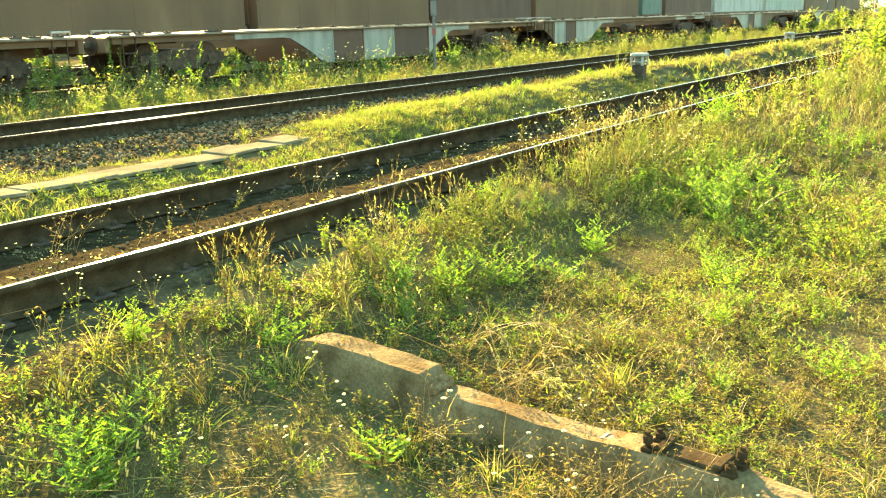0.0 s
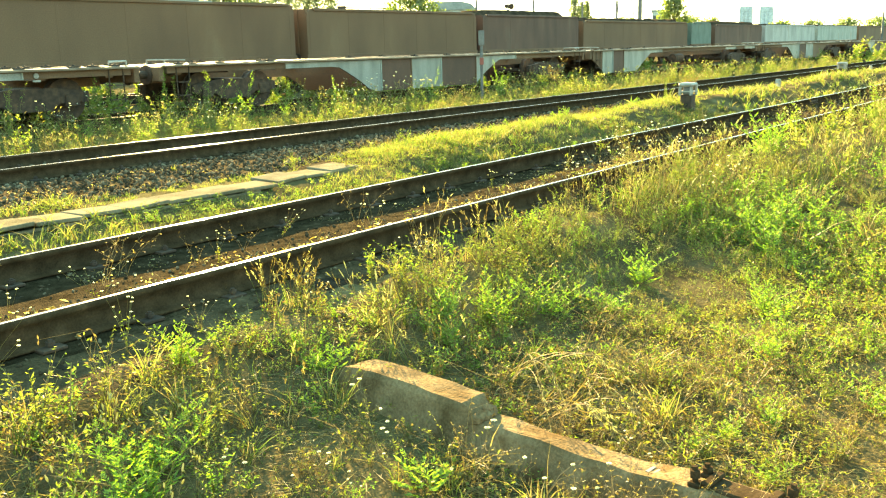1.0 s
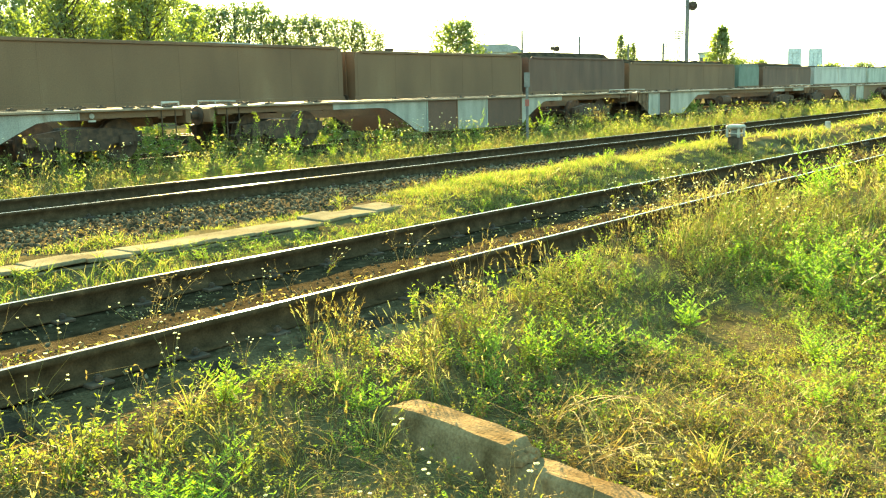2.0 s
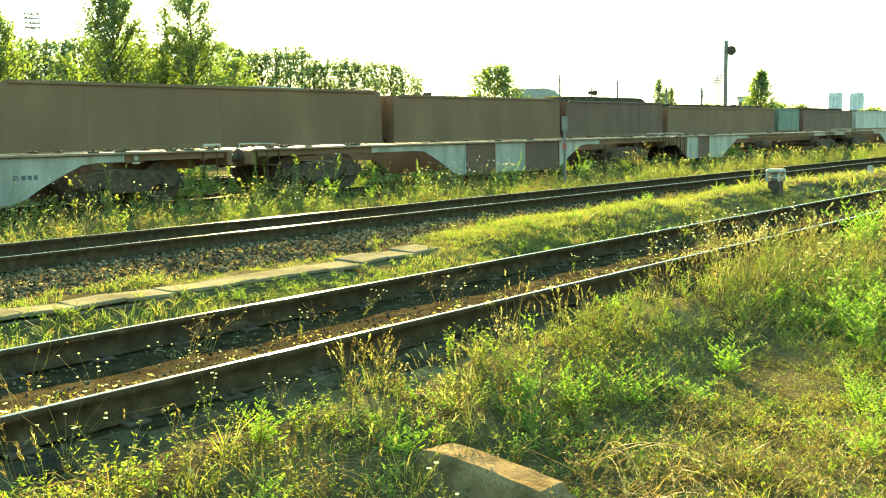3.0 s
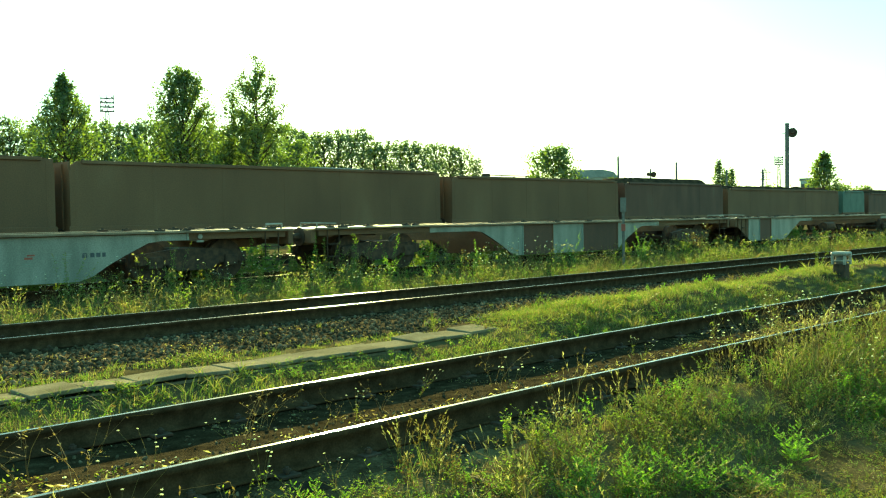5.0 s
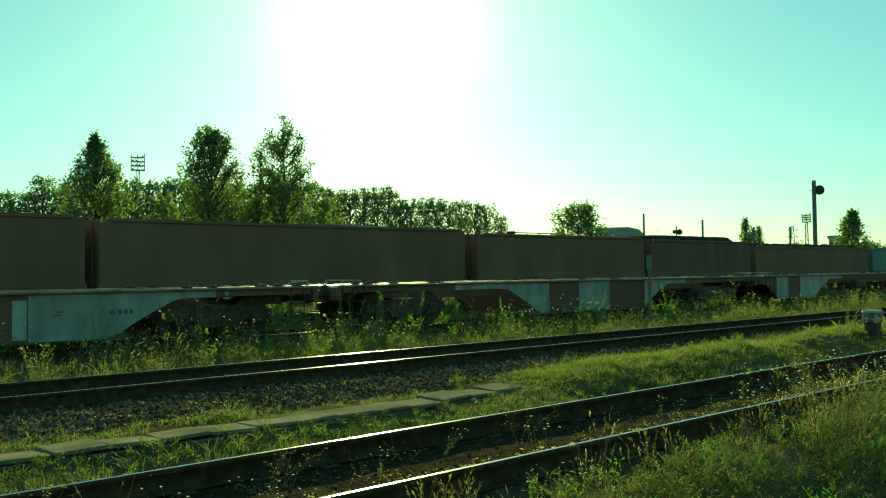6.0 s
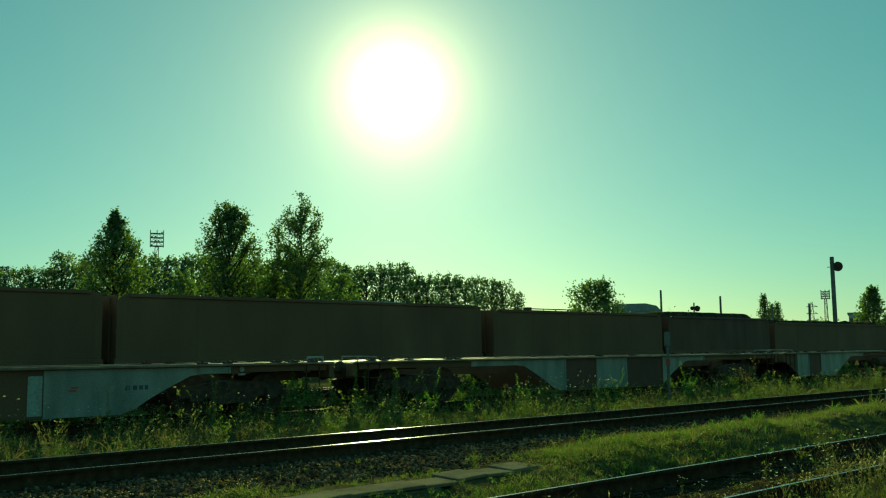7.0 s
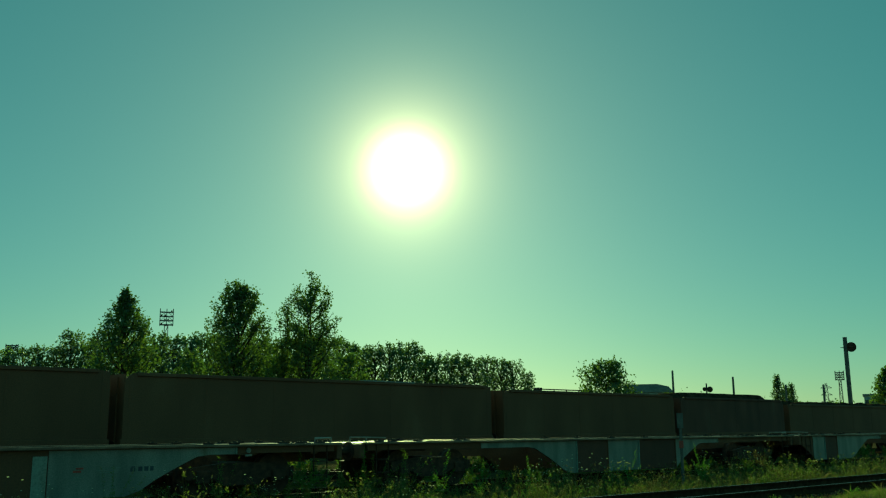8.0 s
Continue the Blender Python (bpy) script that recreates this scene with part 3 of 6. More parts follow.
def flat_wagon(x0, x1, deep0, deep1, white, brown, label):
    """A container flat: fish-belly side beams, deep from deep0 to deep1; white and brown: stretches of paint."""
    y = 19.0
    t = empty("flat_wagon", x0, y, 0, label, "flat wagon", "train of empty container flats")
    L = x1 - x0
    d0, d1 = deep0 - x0, deep1 - x0

    def under(x):
        if x < d0:
            k = min(1, max(0, (d0 - x) / 1.35))
        else:
            k = min(1, max(0, (x - d1) / 1.35))
        k = k ** 0.8
        return 0.17 + 0.74 * k

    # main side beams, with rust
    for s in (-1, 1):
        xs = np.linspace(0.15, L - 0.15, 60)
        bm = bmesh.new()
        slab_xz(bm, [(float(x), under(x) + 0.01) for x in xs] + [(L - 0.15, 1.075), (0.15, 1.075)], s * 1.30 - 0.03, s * 1.30 + 0.03)
        part("side_beam", bm, WAGON_RUST, t)
        bm = bmesh.new()
        box(bm, 0.0, L, s * 1.36 - 0.09, s * 1.36 + 0.05, 1.06, 1.115, 0.008)
        part("top_flange", bm, DECK, t, "sun-worn top flange")
    # painted panels on the visible side, proud of the beam
    for (a, b), mat, lab in [(w, WAGON_WHITE, "dirty white painted panel") for w in white] + [(w, WAGON_BROWN, "dull red-brown panel") for w in brown]:
        xs = np.linspace(a - x0, b - x0, 14)
        bm = bmesh.new()
        slab_xz(bm, [(float(x), under(x)) for x in xs] + [(b - x0, 1.045), (a - x0, 1.045)], -1.352, -1.333)
        part("panel", bm, mat, t, lab)
        bm = bmesh.new()
        box(bm, b - x0 - 0.015, b - x0 + 0.025, -1.375, -1.333, under(b - x0), 1.05, 0.004)
        part("stiffener", bm, WAGON_RUST if mat is WAGON_BROWN else WAGON_GREY, t)
    # cross bearers, centre sill and deck plates
    for x in np.arange(0.5, L, 1.55):
        bm = bmesh.new()
        box(bm, x - 0.09, x + 0.09, -1.27, 1.27, 0.88, 1.06)
        part("cross_bearer", bm, WAGON_RUST, t)
    bm = bmesh.new()
    box(bm, 0.2, L - 0.2, -0.22, 0.22, 0.68, 1.04)
    part("centre_sill", bm, WAGON_RUST, t)
    for a, b in ((0.1, 2.3), (L - 2.3, L - 0.1)):
        bm = bmesh.new()
        box(bm, a, b, -1.26, 1.26, 1.065, 1.09)
        part("end_deck", bm, DECK, t)
    for a in (0.0, L):
        bm = bmesh.new()
        box(bm, a - 0.07, a + 0.07, -1.33, 1.33, 0.75, 1.06, 0.01)
        part("headstock", bm, WAGON_RUST, t)
    # container locks that fold up along the edge
    g = random.Random(int(x0 * 10))
    spots = [0.5, 0.9, 1.6, 2.9, 3.3, L / 2 - 0.8, L / 2 + 0.8, L - 3.3, L - 2.7, L - 1.6, L - 1.1, L - 0.5]
    for x in spots:
        x += g.uniform(-0.1, 0.1)
        for s in (-1, 1):
            bm = bmesh.new()
            box(bm, x - 0.09, x + 0.09, s * 1.33 - 0.08, s * 1.33 + 0.08, 1.115, 1.15, 0.006)
            rod(bm, (x, s * 1.33, 1.14), (x, s * 1.33, 1.175), 0.04, 8, 0.025)
            part("container_lock", bm, IRON, t)
    # brake wheel and handrail near the end
    for e, s in ((L - 0.15, 1), (0.2, -1)):
        bm = bmesh.new()
        for yy in (-1.2, -0.55):
            rod(bm, (e, yy, 1.06), (e, yy, 1.22), 0.016, 6)
        rod(bm, (e, -1.2, 1.22), (e, -0.55, 1.22), 0.016, 6)
        rod(bm, (e - s * 0.5, -1.3, 1.2), (e, -1.2, 1.22), 0.016, 6)
        part("handrail", bm, PALE_PAINT, t)
        bm = bmesh.new()
        for x in (e - s * 0.55, e - s * 0.2):
            rod(bm, (x, -1.34, 0.35), (x, -1.34, 1.05), 0.014, 6)
        for z in (0.4, 0.7):
            box(bm, min(e - s * 0.55, e - s * 0.2), max(e - s * 0.55, e - s * 0.2), -1.4, -1.28, z, z + 0.025)
        part("step_ladder", bm, IRON, t)
        add_buffers(t, L if s > 0 else 0, s, 0.9)
    add_bogie(t, 2.35)
    add_bogie(t, L - 2.35)
    # air tank, brake rigging
    bm = bmesh.new()
    rod(bm, (L / 2 - 0.5, -0.75, 0.6), (L / 2 + 0.5, -0.75, 0.6), 0.2, 14)
    part("air_tank", bm, IRON, t)
    return t


wag_a = flat_wagon(-7.2, 12.55, -1.6, 7.75, [(-1.2, 2.6), (3.0, 5.2), (6.1, 9.9)], [(-3.0, -1.25), (2.65, 2.95)], "empty container flat wagon with a white fish-belly panel")
flat_wagon(13.2, 33.0, 20.3, 25.6, [(17.0, 20.75), (22.2, 23.65), (25.6, 28.0)], [(20.8, 22.15), (23.7, 25.55)], "empty container flat wagon with rusty and white side panels")
flat_wagon(33.65, 53.4, 34.7, 37.9, [(34.6, 35.5), (36.55, 40.4), (48.5, 50.0), (51.4, 53.0)], [(35.55, 36.5)], "empty container flat wagon, white panels beside a brown one")
flat_wagon(54.05, 73.8, 60.5, 66.5, [(58, 61.5), (63, 64.5)], [(61.6, 62.9)], "empty container flat wagon with faded panels far along the siding")
flat_wagon(74.45, 94.2, 81, 87, [(79, 82)], [(82.1, 84)], "empty container flat wagon with a dull brown panel")


def wagon_marks():
    """Faded lettering on the white panel, as plain bars and shapes."""
    x0 = -7.2

    def bars(name, spans, mat, label):
        bm = bmesh.new()
        for a, b, z0, z1 in spans:
            box(bm, a - x0, b - x0, -1.3565, -1.3515, z0, z1)
        part(name, bm, mat, wag_a, label)

    bars("lettering", [(7.05, 7.45, 0.70, 0.715), (7.0, 7.42, 0.66, 0.675), (7.05, 7.4, 0.62, 0.635), (7.1, 7.35, 0.56, 0.575)], WAGON_GREY, "faded rows of small lettering")
    bars("emblem", [(7.64, 7.69, 0.63, 0.70), (7.71, 7.74, 0.63, 0.70), (7.65, 7.73, 0.705, 0.725)], MARK, "small dark emblem")
    bars("emblem", [(7.80, 7.885, 0.635, 0.72), (7.92, 8.005, 0.635, 0.72), (8.04, 8.11, 0.635, 0.72)], MARK, "row of dark blocks of lettering")
    bars("emblem", [(6.55, 6.7, 0.64, 0.68), (6.6, 6.74, 0.70, 0.73)], MARK_RED, "faded red mark")
    bars("lettering", [(6.5, 6.75, 0.55, 0.565), (6.52, 6.72, 0.51, 0.525)], WAGON_GREY, "faded rows of small lettering")
    bm = bmesh.new()
    box(bm, 5.82 - x0, 6.08 - x0, -1.345, -1.332, 0.22, 0.95, 0.004)
    part("panel", bm, WAGON_GREY, wag_a, "narrow grey hatch panel")
    bm = bmesh.new()
    rod(bm, (10.2 - x0, -1.36, 0.98), (10.2 - x0, -1.345, 0.98), 0.055, 12)
    box(bm, 10.12 - x0, 10.28 - x0, -1.36, -1.345, 0.86, 0.9)
    part("tie_ring", bm, PALE_PAINT, wag_a)


wagon_marks()


def gondola(x0, x1, top, mat, label, load=0.0, hip=False, sheet=None, rails=None, category="open wagon"):
    """High-sided wagon with ribs and a top rim; load: height of the heap over the rim; hip: sloped ends on top."""
    y = 28.5
    t = empty("goods_wagon", x0, y, 0, label, category, "long train of brown goods wagons")
    L = x1 - x0
    r = 0.36
    round_ = [(0.05 + r - r * math.cos(a), top - r + r * math.sin(a)) for a in np.linspace(0, math.pi / 2, 5)]
    outline = [(0.05, 1.12)] + [(float(a), float(b)) for a, b in round_] + [(float(L - a), float(b)) for a, b in round_[::-1]] + [(L - 0.05, 1.12)]
    for s in (-1, 1):
        bm = bmesh.new()
        slab_xz(bm, outline, s * 1.4 - 0.03, s * 1.4 + 0.03)
        part("side_wall", bm, mat, t)
        bm = bmesh.new()
        box(bm, 0.42, L - 0.42, s * 1.43 - 0.06, s * 1.43 + 0.04, top - 0.1, top + 0.012, 0.015)
        part("rim", bm, mat, t)
        bm = bmesh.new()
        box(bm, 0.0, L, s * 1.4 - 0.06, s * 1.4 + 0.06, 1.0, 1.2, 0.01)
        part("sole_bar", bm, WAGON_RUST, t)
        n = max(3, int(L / 2.4))
        for i in range(n + 1):
            x = 0.25 + i * (L - 0.5) / n
            bm = bmesh.new()
            box(bm, x - 0.05, x + 0.05, min(s * 1.425, s * 1.436), max(s * 1.425, s * 1.436), 1.2, top - 0.1, 0.005)
            part("rib", bm, mat, t)
    for a in (0.08, L - 0.08):
        bm = bmesh.new()
        box(bm, a - 0.03, a + 0.03, -1.37, 1.37, 1.12, top - 0.03)
        part("end_wall", bm, mat, t)
        for yy in (-0.9, 0, 0.9):
            bm = bmesh.new()
            box(bm, a - 0.07, a + 0.07, yy - 0.05, yy + 0.05, 1.1, top - 0.1)
            part("end_post", bm, mat, t)
    bm = bmesh.new()
    box(bm, 0.05, L - 0.05, -1.37, 1.37, 1.04, 1.12)
    part("floor", bm, WAGON_RUST, t)
    if load:
        nx, ny = int(L * 3), 9
        bm = bmesh.new()
        vs = []
        for i in range(nx):
            for j in range(ny):
                u, v = i / (nx - 1), j / (ny - 1)
                e = min(1, min(u, 1 - u) * L / (1.1 if hip else 0.5)) * min(1, min(v, 1 - v) * 4)
                h = top - 0.25 + (load + 0.25) * e * (1 + (0.04 if hip else 0.3) * noise.noise(Vector((u * L * 0.9 + x0, v * 3, 1))) + (0.0 if hip else 0.15) * noise.noise(Vector((u * L * 3 + x0, v * 8, 4))))
                vs.append(bm.verts.new((0.13 + u * (L - 0.26), -1.35 + v * 2.7, h)))
        for i in range(nx - 1):
            for j in range(ny - 1):
                bm.faces.new((vs[i * ny + j], vs[(i + 1) * ny + j], vs[(i + 1) * ny + j + 1], vs[i * ny + j + 1]))
        part("load", bm, LOAD, t, "dark heaped load", True)
    if sheet:
        bm = bmesh.new()
        slab_xz(bm, [(sheet[0] - x0, top + 0.0), (sheet[1] - x0, top - 0.02), (sheet[1] - x0, top + 0.02), (sheet[0] - x0, top + 0.045)], -1.5, 0.6)
        part("cover_sheet", bm, WAGON_PALE, t, "pale sheet laid over the top rim")
    if rails:
        bm = bmesh.new()
        a, b = rails[0] - x0, rails[1] - x0
        rod(bm, (a, -0.4, top + 0.14), (b, -0.4, top + 0.14), 0.025, 6)
        for x in np.linspace(a + 0.2, b - 0.2, 4):
            rod(bm, (float(x), -0.4, top - 0.1), (float(x), -0.4, top + 0.14), 0.025, 6)
        box(bm, a - 0.1, a + 0.15, -0.5, -0.2, top, top + 0.2, 0.01)
        part("top_pipe", bm, IRON, t)
    for s, x in ((-1, 0), (1, L)):
        add_buffers(t, x, s)
    add_bogie(t, 2.2)
    add_bogie(t, L - 2.2)
    return t


RB = "rust-brown high-sided goods wagon with ribbed steel walls"
gondola(-5.59, 11.02, 3.21, WAGON_RUST, RB)
gondola(11.36, 26.72, 3.15, WAGON_RUST, RB + " and pale sheet", sheet=(20.29, 22.59))
gondola(27.32, 39.35, 3.02, WAGON_RUST, RB + " and roof pipes", load=0.04, hip=True, rails=(30.61, 33.53))
gondola(39.85, 49.98, 2.95, WAGON_BROWN, "red-brown goods wagon with an even heaped load", load=0.29, hip=True)
gondola(50.5, 66.5, 2.75, WAGON_RUST, "low rust-brown goods wagon with an uneven load", load=0.18)
gondola(67.17, 71.18, 2.75, WAGON_TEAL, "short faded teal goods wagon among brown ones")
gondola(71.91, 83.09, 2.63, WAGON_BROWN, "red-brown goods wagon with a lumpy dark load", load=0.24)
gondola(83.94, 99.61, 2.66, WAGON_PALE, "pale grey ribbed goods wagon", load=0.12, hip=True)
gondola(100.46, 116.61, 2.66, WAGON_GREY, "grey-green ribbed goods wagon far down the siding", load=0.12)
gondola(117.46, 133.62, 2.66, WAGON_RUST, "rust-brown goods wagon far down the siding", load=0.12)
gondola(134.47, 150.62, 2.66, WAGON_RUST, "rust-brown goods wagon far down the siding", load=0.12)



# ---- signals, masts and far buildings ----
def polar(az, d):
    return d * math.sin(radians(az)), d * math.cos(radians(az))


def height_at(el, d):
    return EYE + d * math.tan(radians(el))


def signal_mast(az, d, el, r, name_label, disc=True, s=1.0, twin=False):
    x, y = polar(az, d)
    h = height_at(el, d) + 0.3
    t = empty("signal_mast", x, y, -0.3, name_label, "signal mast", rz=-az)
    bm = bmesh.new()
    rod(bm, (0, 0, -0.3), (0, 0, h), r, 10, r * 0.9)
    part("post", bm, MAST_GREY, t)
    if disc:
        bm = bmesh.new()
        rod(bm, (0.32 * s, -0.14, h - 0.62 * s), (0.32 * s, 0.1, h - 0.62 * s), 0.3 * s, 18)
        part("lamp_head", bm, IRON, t, "round black lamp head")
        bm = bmesh.new()
        rod(bm, (0.32 * s, -0.3, h - 0.56 * s), (0.32 * s, -0.14, h - 0.58 * s), 0.12 * s, 12)
        part("hood", bm, IRON, t)
        bm = bmesh.new()
        box(bm, 0, 0.3 * s, -0.03, 0.03, h - 0.7 * s, h - 0.62 * s)
        box(bm, -0.3 * s, 0, -0.02, 0.02, h - 0.66 * s, h - 0.62 * s)
        part("bracket", bm, IRON, t)
        if twin:
            bm = bmesh.new()
            rod(bm, (-0.2 * s, -0.12, h - 0.58 * s), (-0.2 * s, 0.1, h - 0.58 * s), 0.2 * s, 16)
            part("lamp_head", bm, IRON, t, "smaller round black lamp head")
    return t


signal_mast(65.1, 82, 5.09, 0.19, "tall dark signal post with a round lamp head", True, 1.3)
signal_mast(57.36, 80, 2.70, 0.07, "low signal with a round dark target", True, 0.8, True)


def plain_pole(az, d, el, r):
    x, y = polar(az, d)
    bm = bmesh.new()
    rod(bm, (0, 0, -0.5), (0, 0, height_at(el, d) + 0.3), r, 8, r * 0.7)
    rod(bm, (0, 0, height_at(el, d) + 0.3), (0, 0, height_at(el, d) + 0.36), r * 0.75, 8, r * 0.3)
    ob = part("line_pole", bm, MAST_GREY)
    ob.matrix_basis = pose(x, y, -0.3)
    tagged(ob, "slim dark pole beyond the goods wagons", "pole", "poles beyond the wagons")


for p_az, p_d, p_el in ((55.46, 95, 3.47), (58.88, 95, 3.02), (63.76, 95, 2.46), (61.75, 110, 2.5), (78.2, 120, 1.35)):
    plain_pole(p_az, p_d, p_el, 0.14)


def light_tower(az, d, el, w, cage, label):
    """Stadium lighting mast: lattice shaft, cage of lamp rows."""
    x, y = polar(az, d)
    h = height_at(el, d)
    t = empty("light_tower", x, y, -0.3, label, "lighting tower", "stadium lighting towers", rz=-az)
    bm = bmesh.new()
    hs = h - cage
    thin = 0.00042 * d
    b0, b1 = w * 0.3, w * 0.13
    for sx in (-1, 1):
        for sy in (-1, 1):
            rod(bm, (sx * b0, sy * b0, -0.3), (sx * b1, sy * b1, hs), thin, 5)
    n = 12
    for i in range(n):
        za, zb = hs * i / n, hs * (i + 1) / n
        wa, wb = b0 + (b1 - b0) * i / n, b0 + (b1 - b0) * (i + 1) / n
        s = 1 if i % 2 else -1
        for sy in (-1, 1):
            rod(bm, (-s * wa, sy * wa, za), (s * wb, sy * wb, zb), thin * 0.6, 4)
            rod(bm, (-wb, sy * wb, zb), (wb, sy * wb, zb), thin * 0.6, 4)
    part("lattice_shaft", bm, MAST_GREY, t)
    bm = bmesh.new()
    rows = 4
    for i in range(rows):
        z = hs + cage * (i + 0.2) / rows
        for yy in (-0.8, 0.8):
            rod(bm, (-w / 2, yy, z), (w / 2, yy, z), thin, 5)
        for xx in (-w / 2, w / 2):
            rod(bm, (xx, -0.8, z), (xx, 0.8, z), thin, 5)
    for xx in (-w / 2, 0, w / 2):
        for yy in (-0.8, 0.8):
            rod(bm, (xx, yy, hs), (xx, yy, h), thin, 5)
    for i in range(rows - 1):
        za, zb = hs + cage * (i + 0.2) / rows, hs + cage * (i + 1.2) / rows
        rod(bm, (-w / 2, -0.8, za), (0, -0.8, zb), thin * 0.5, 4)
        rod(bm, (w / 2, -0.8, za), (0, -0.8, zb), thin * 0.5, 4)
    part("lamp_frame", bm, MAST_GREY, t)
    g = random.Random(3)
    for i in range(rows):
        for k in range(4):
            if g.random() < 0.3:
                bm = bmesh.new()
                xx = -w / 2 + w * (k + 0.5) / 4
                z = hs + cage * (i + 0.45) / rows
                rod(bm, (xx, -0.9, z), (xx, -0.2, z), w * 0.06, 8)
                part("floodlight", bm, IRON, t)
    return t


light_tower(24.99, 230, 7.38, 3.0, 4.0, "tall stadium lighting mast with a lamp cage")
light_tower(16.74, 330, 5.08, 3.6, 2.2, "distant stadium lighting mast with wide lamp rows")
light_tower(64.65, 360, 3.27, 2.8, 3.3, "distant stadium lighting mast with stacked lamp rows")


def pylon(az, d, el):
    x, y = polar(az, d)
    h = height_at(el, d)
    t = empty("power_pylon", x, y, -0.3, "distant lattice power pylon with cross arms", "power pylon", rz=-az)
    bm = bmesh.new()
    for sx in (-1, 1):
        for sy in (-1, 1):
            rod(bm, (sx * 1.5, sy * 1.5, 0), (sx * 0.3, sy * 0.3, h), 0.16, 4)
    for i in range(9):
        za, zb = h * i / 9, h * (i + 1) / 9
        wa, wb = 1.5 - 1.2 * i / 9, 1.5 - 1.2 * (i + 1) / 9
        s = 1 if i % 2 else -1
        rod(bm, (-s * wa, -wa, za), (s * wb, -wb, zb), 0.1, 4)
    part("lattice", bm, MAST_GREY, t)
    for k in (0.62, 0.76, 0.9):
        bm = bmesh.new()
        rod(bm, (-2.2, 0, h * k), (2.2, 0, h * k), 0.12, 4)
        rod(bm, (-2.2, 0, h * k), (0, 0, h * k + 1.2), 0.08, 4)
        rod(bm, (2.2, 0, h * k), (0, 0, h * k + 1.2), 0.08, 4)
        part("cross_arm", bm, MAST_GREY, t)


pylon(63.9, 420, 2.6)


def building(az, d, width, el, depth, label, pitched=True, storeys=2):
    x, y = polar(az, d)
    h = height_at(el, d) + 0.3
    t = empty("building", x, y, -0.3, label, "building", rz=-az)
    he = h - (1.6 if pitched else 0.3)
    bm = bmesh.new()
    box(bm, -width / 2, width / 2, 0, depth, 0, he)
    part("wall", bm, PLASTER, t)
    bm = bmesh.new()
    if pitched:
        slab_xz(bm, [(-width / 2 - 0.4, he), (width / 2 + 0.4, he), (width / 2 - 0.6, h - 0.5), (width * 0.2, h), (-width / 2 + 0.5, h)], -0.4, depth + 0.4)
    else:
        box(bm, -width / 2 - 0.2, width / 2 + 0.2, -0.2, depth + 0.2, he, h)
    part("roof", bm, ROOFING, t, "grey roof")
    n = max(2, int(width / 3))
    for s in range(storeys):
        for i in range(n):
            w = empty("window", 0, 0, 0, "", "")
            w.parent = t
            cx, z0 = -width / 2 + width * (i + 0.5) / n, he * (s + 0.35) / storeys
            bm = bmesh.new()
            box(bm, cx - 0.75, cx + 0.75, -0.06, -0.004, z0, z0 + he * 0.4 / storeys)
            part("frame", bm, PALE_PAINT, w)
            bm = bmesh.new()
            box(bm, cx - 0.62, cx + 0.62, -0.075, -0.062, z0 + 0.12, z0 + he * 0.4 / storeys - 0.12)
            part("pane", bm, GLASS_DARK, w)


building(54.0, 190, 9.0, 2.72, 12, "pale hall with a low grey roof behind the wagons")
building(66.35, 170, 3.2, 1.9, 8, "small flat-roofed grey building beside a tree", False, 3)


def tower_block(az, d, w, el):
    x, y = polar(az, d)
    h = height_at(el, d)
    t = empty("silo_tower", x, y, -0.3, "distant pale blue concrete silo tower", "silo", "pair of distant silo towers", rz=-az)
    bm = bmesh.new()
    for k in (-1, 0, 1):
        rod(bm, (k * w / 3, 0, 0), (k * w / 3, 0, h - 2), w / 6 + 0.3, 12)
    part("barrel", bm, SILO, t)
    bm = bmesh.new()
    box(bm, -w / 2, w / 2, -w / 5, w / 5, h - 3, h)
    part("top_house", bm, SILO, t)
    bm = bmesh.new()
    rod(bm, (w * 0.1, 0, h), (w * 0.1, 0, h + 6), 0.25, 5)
    part("aerial", bm, MAST_GREY, t)


tower_block(71.05, 700, 8.6, 1.95)
tower_block(72.15, 700, 8.6, 1.9)


# ---- trees ----
class Shape:
    """Collects triangles."""

    def __init__(self):
        self.v, self.f, self.m, self.n = [], [], [], 0

    def add(self, v, f, mat=0):
        v, f = np.asarray(v, float).reshape(-1, 3), np.asarray(f, int).reshape(-1, 3)
        self.v.append(v)
        self.f.append(f + self.n)
        self.m.append(np.full(len(f), mat))
        self.n += len(v)

    def arrays(self):
        return np.concatenate(self.v), np.concatenate(self.f), np.concatenate(self.m)


def unit(a):
    return a / np.maximum(np.linalg.norm(a, axis=-1, keepdims=True), 1e-9)


def add_leaves(sh, base, way, length, width, mat, g, fold=0.25):
    """Folded pointed leaves: base and way (n, 3), length and width (n,)."""
    n = len(base)
    if not n:
        return
    way = unit(way)
    side = unit(np.cross(way, g.normal(size=(n, 3))))
    nor = np.cross(side, way)
    L, Wd = np.broadcast_to(length, n)[:, None], np.broadcast_to(width, n)[:, None]
    mid = base + way * L * 0.45 + nor * Wd * fold
    v = np.stack([base, mid + side * Wd * 0.5, base + way * L, mid - side * Wd * 0.5], 1).reshape(-1, 3)
    k = np.arange(n)[:, None] * 4
    sh.add(v, np.concatenate([k + [0, 1, 2], k + [0, 2, 3]], 1), mat)


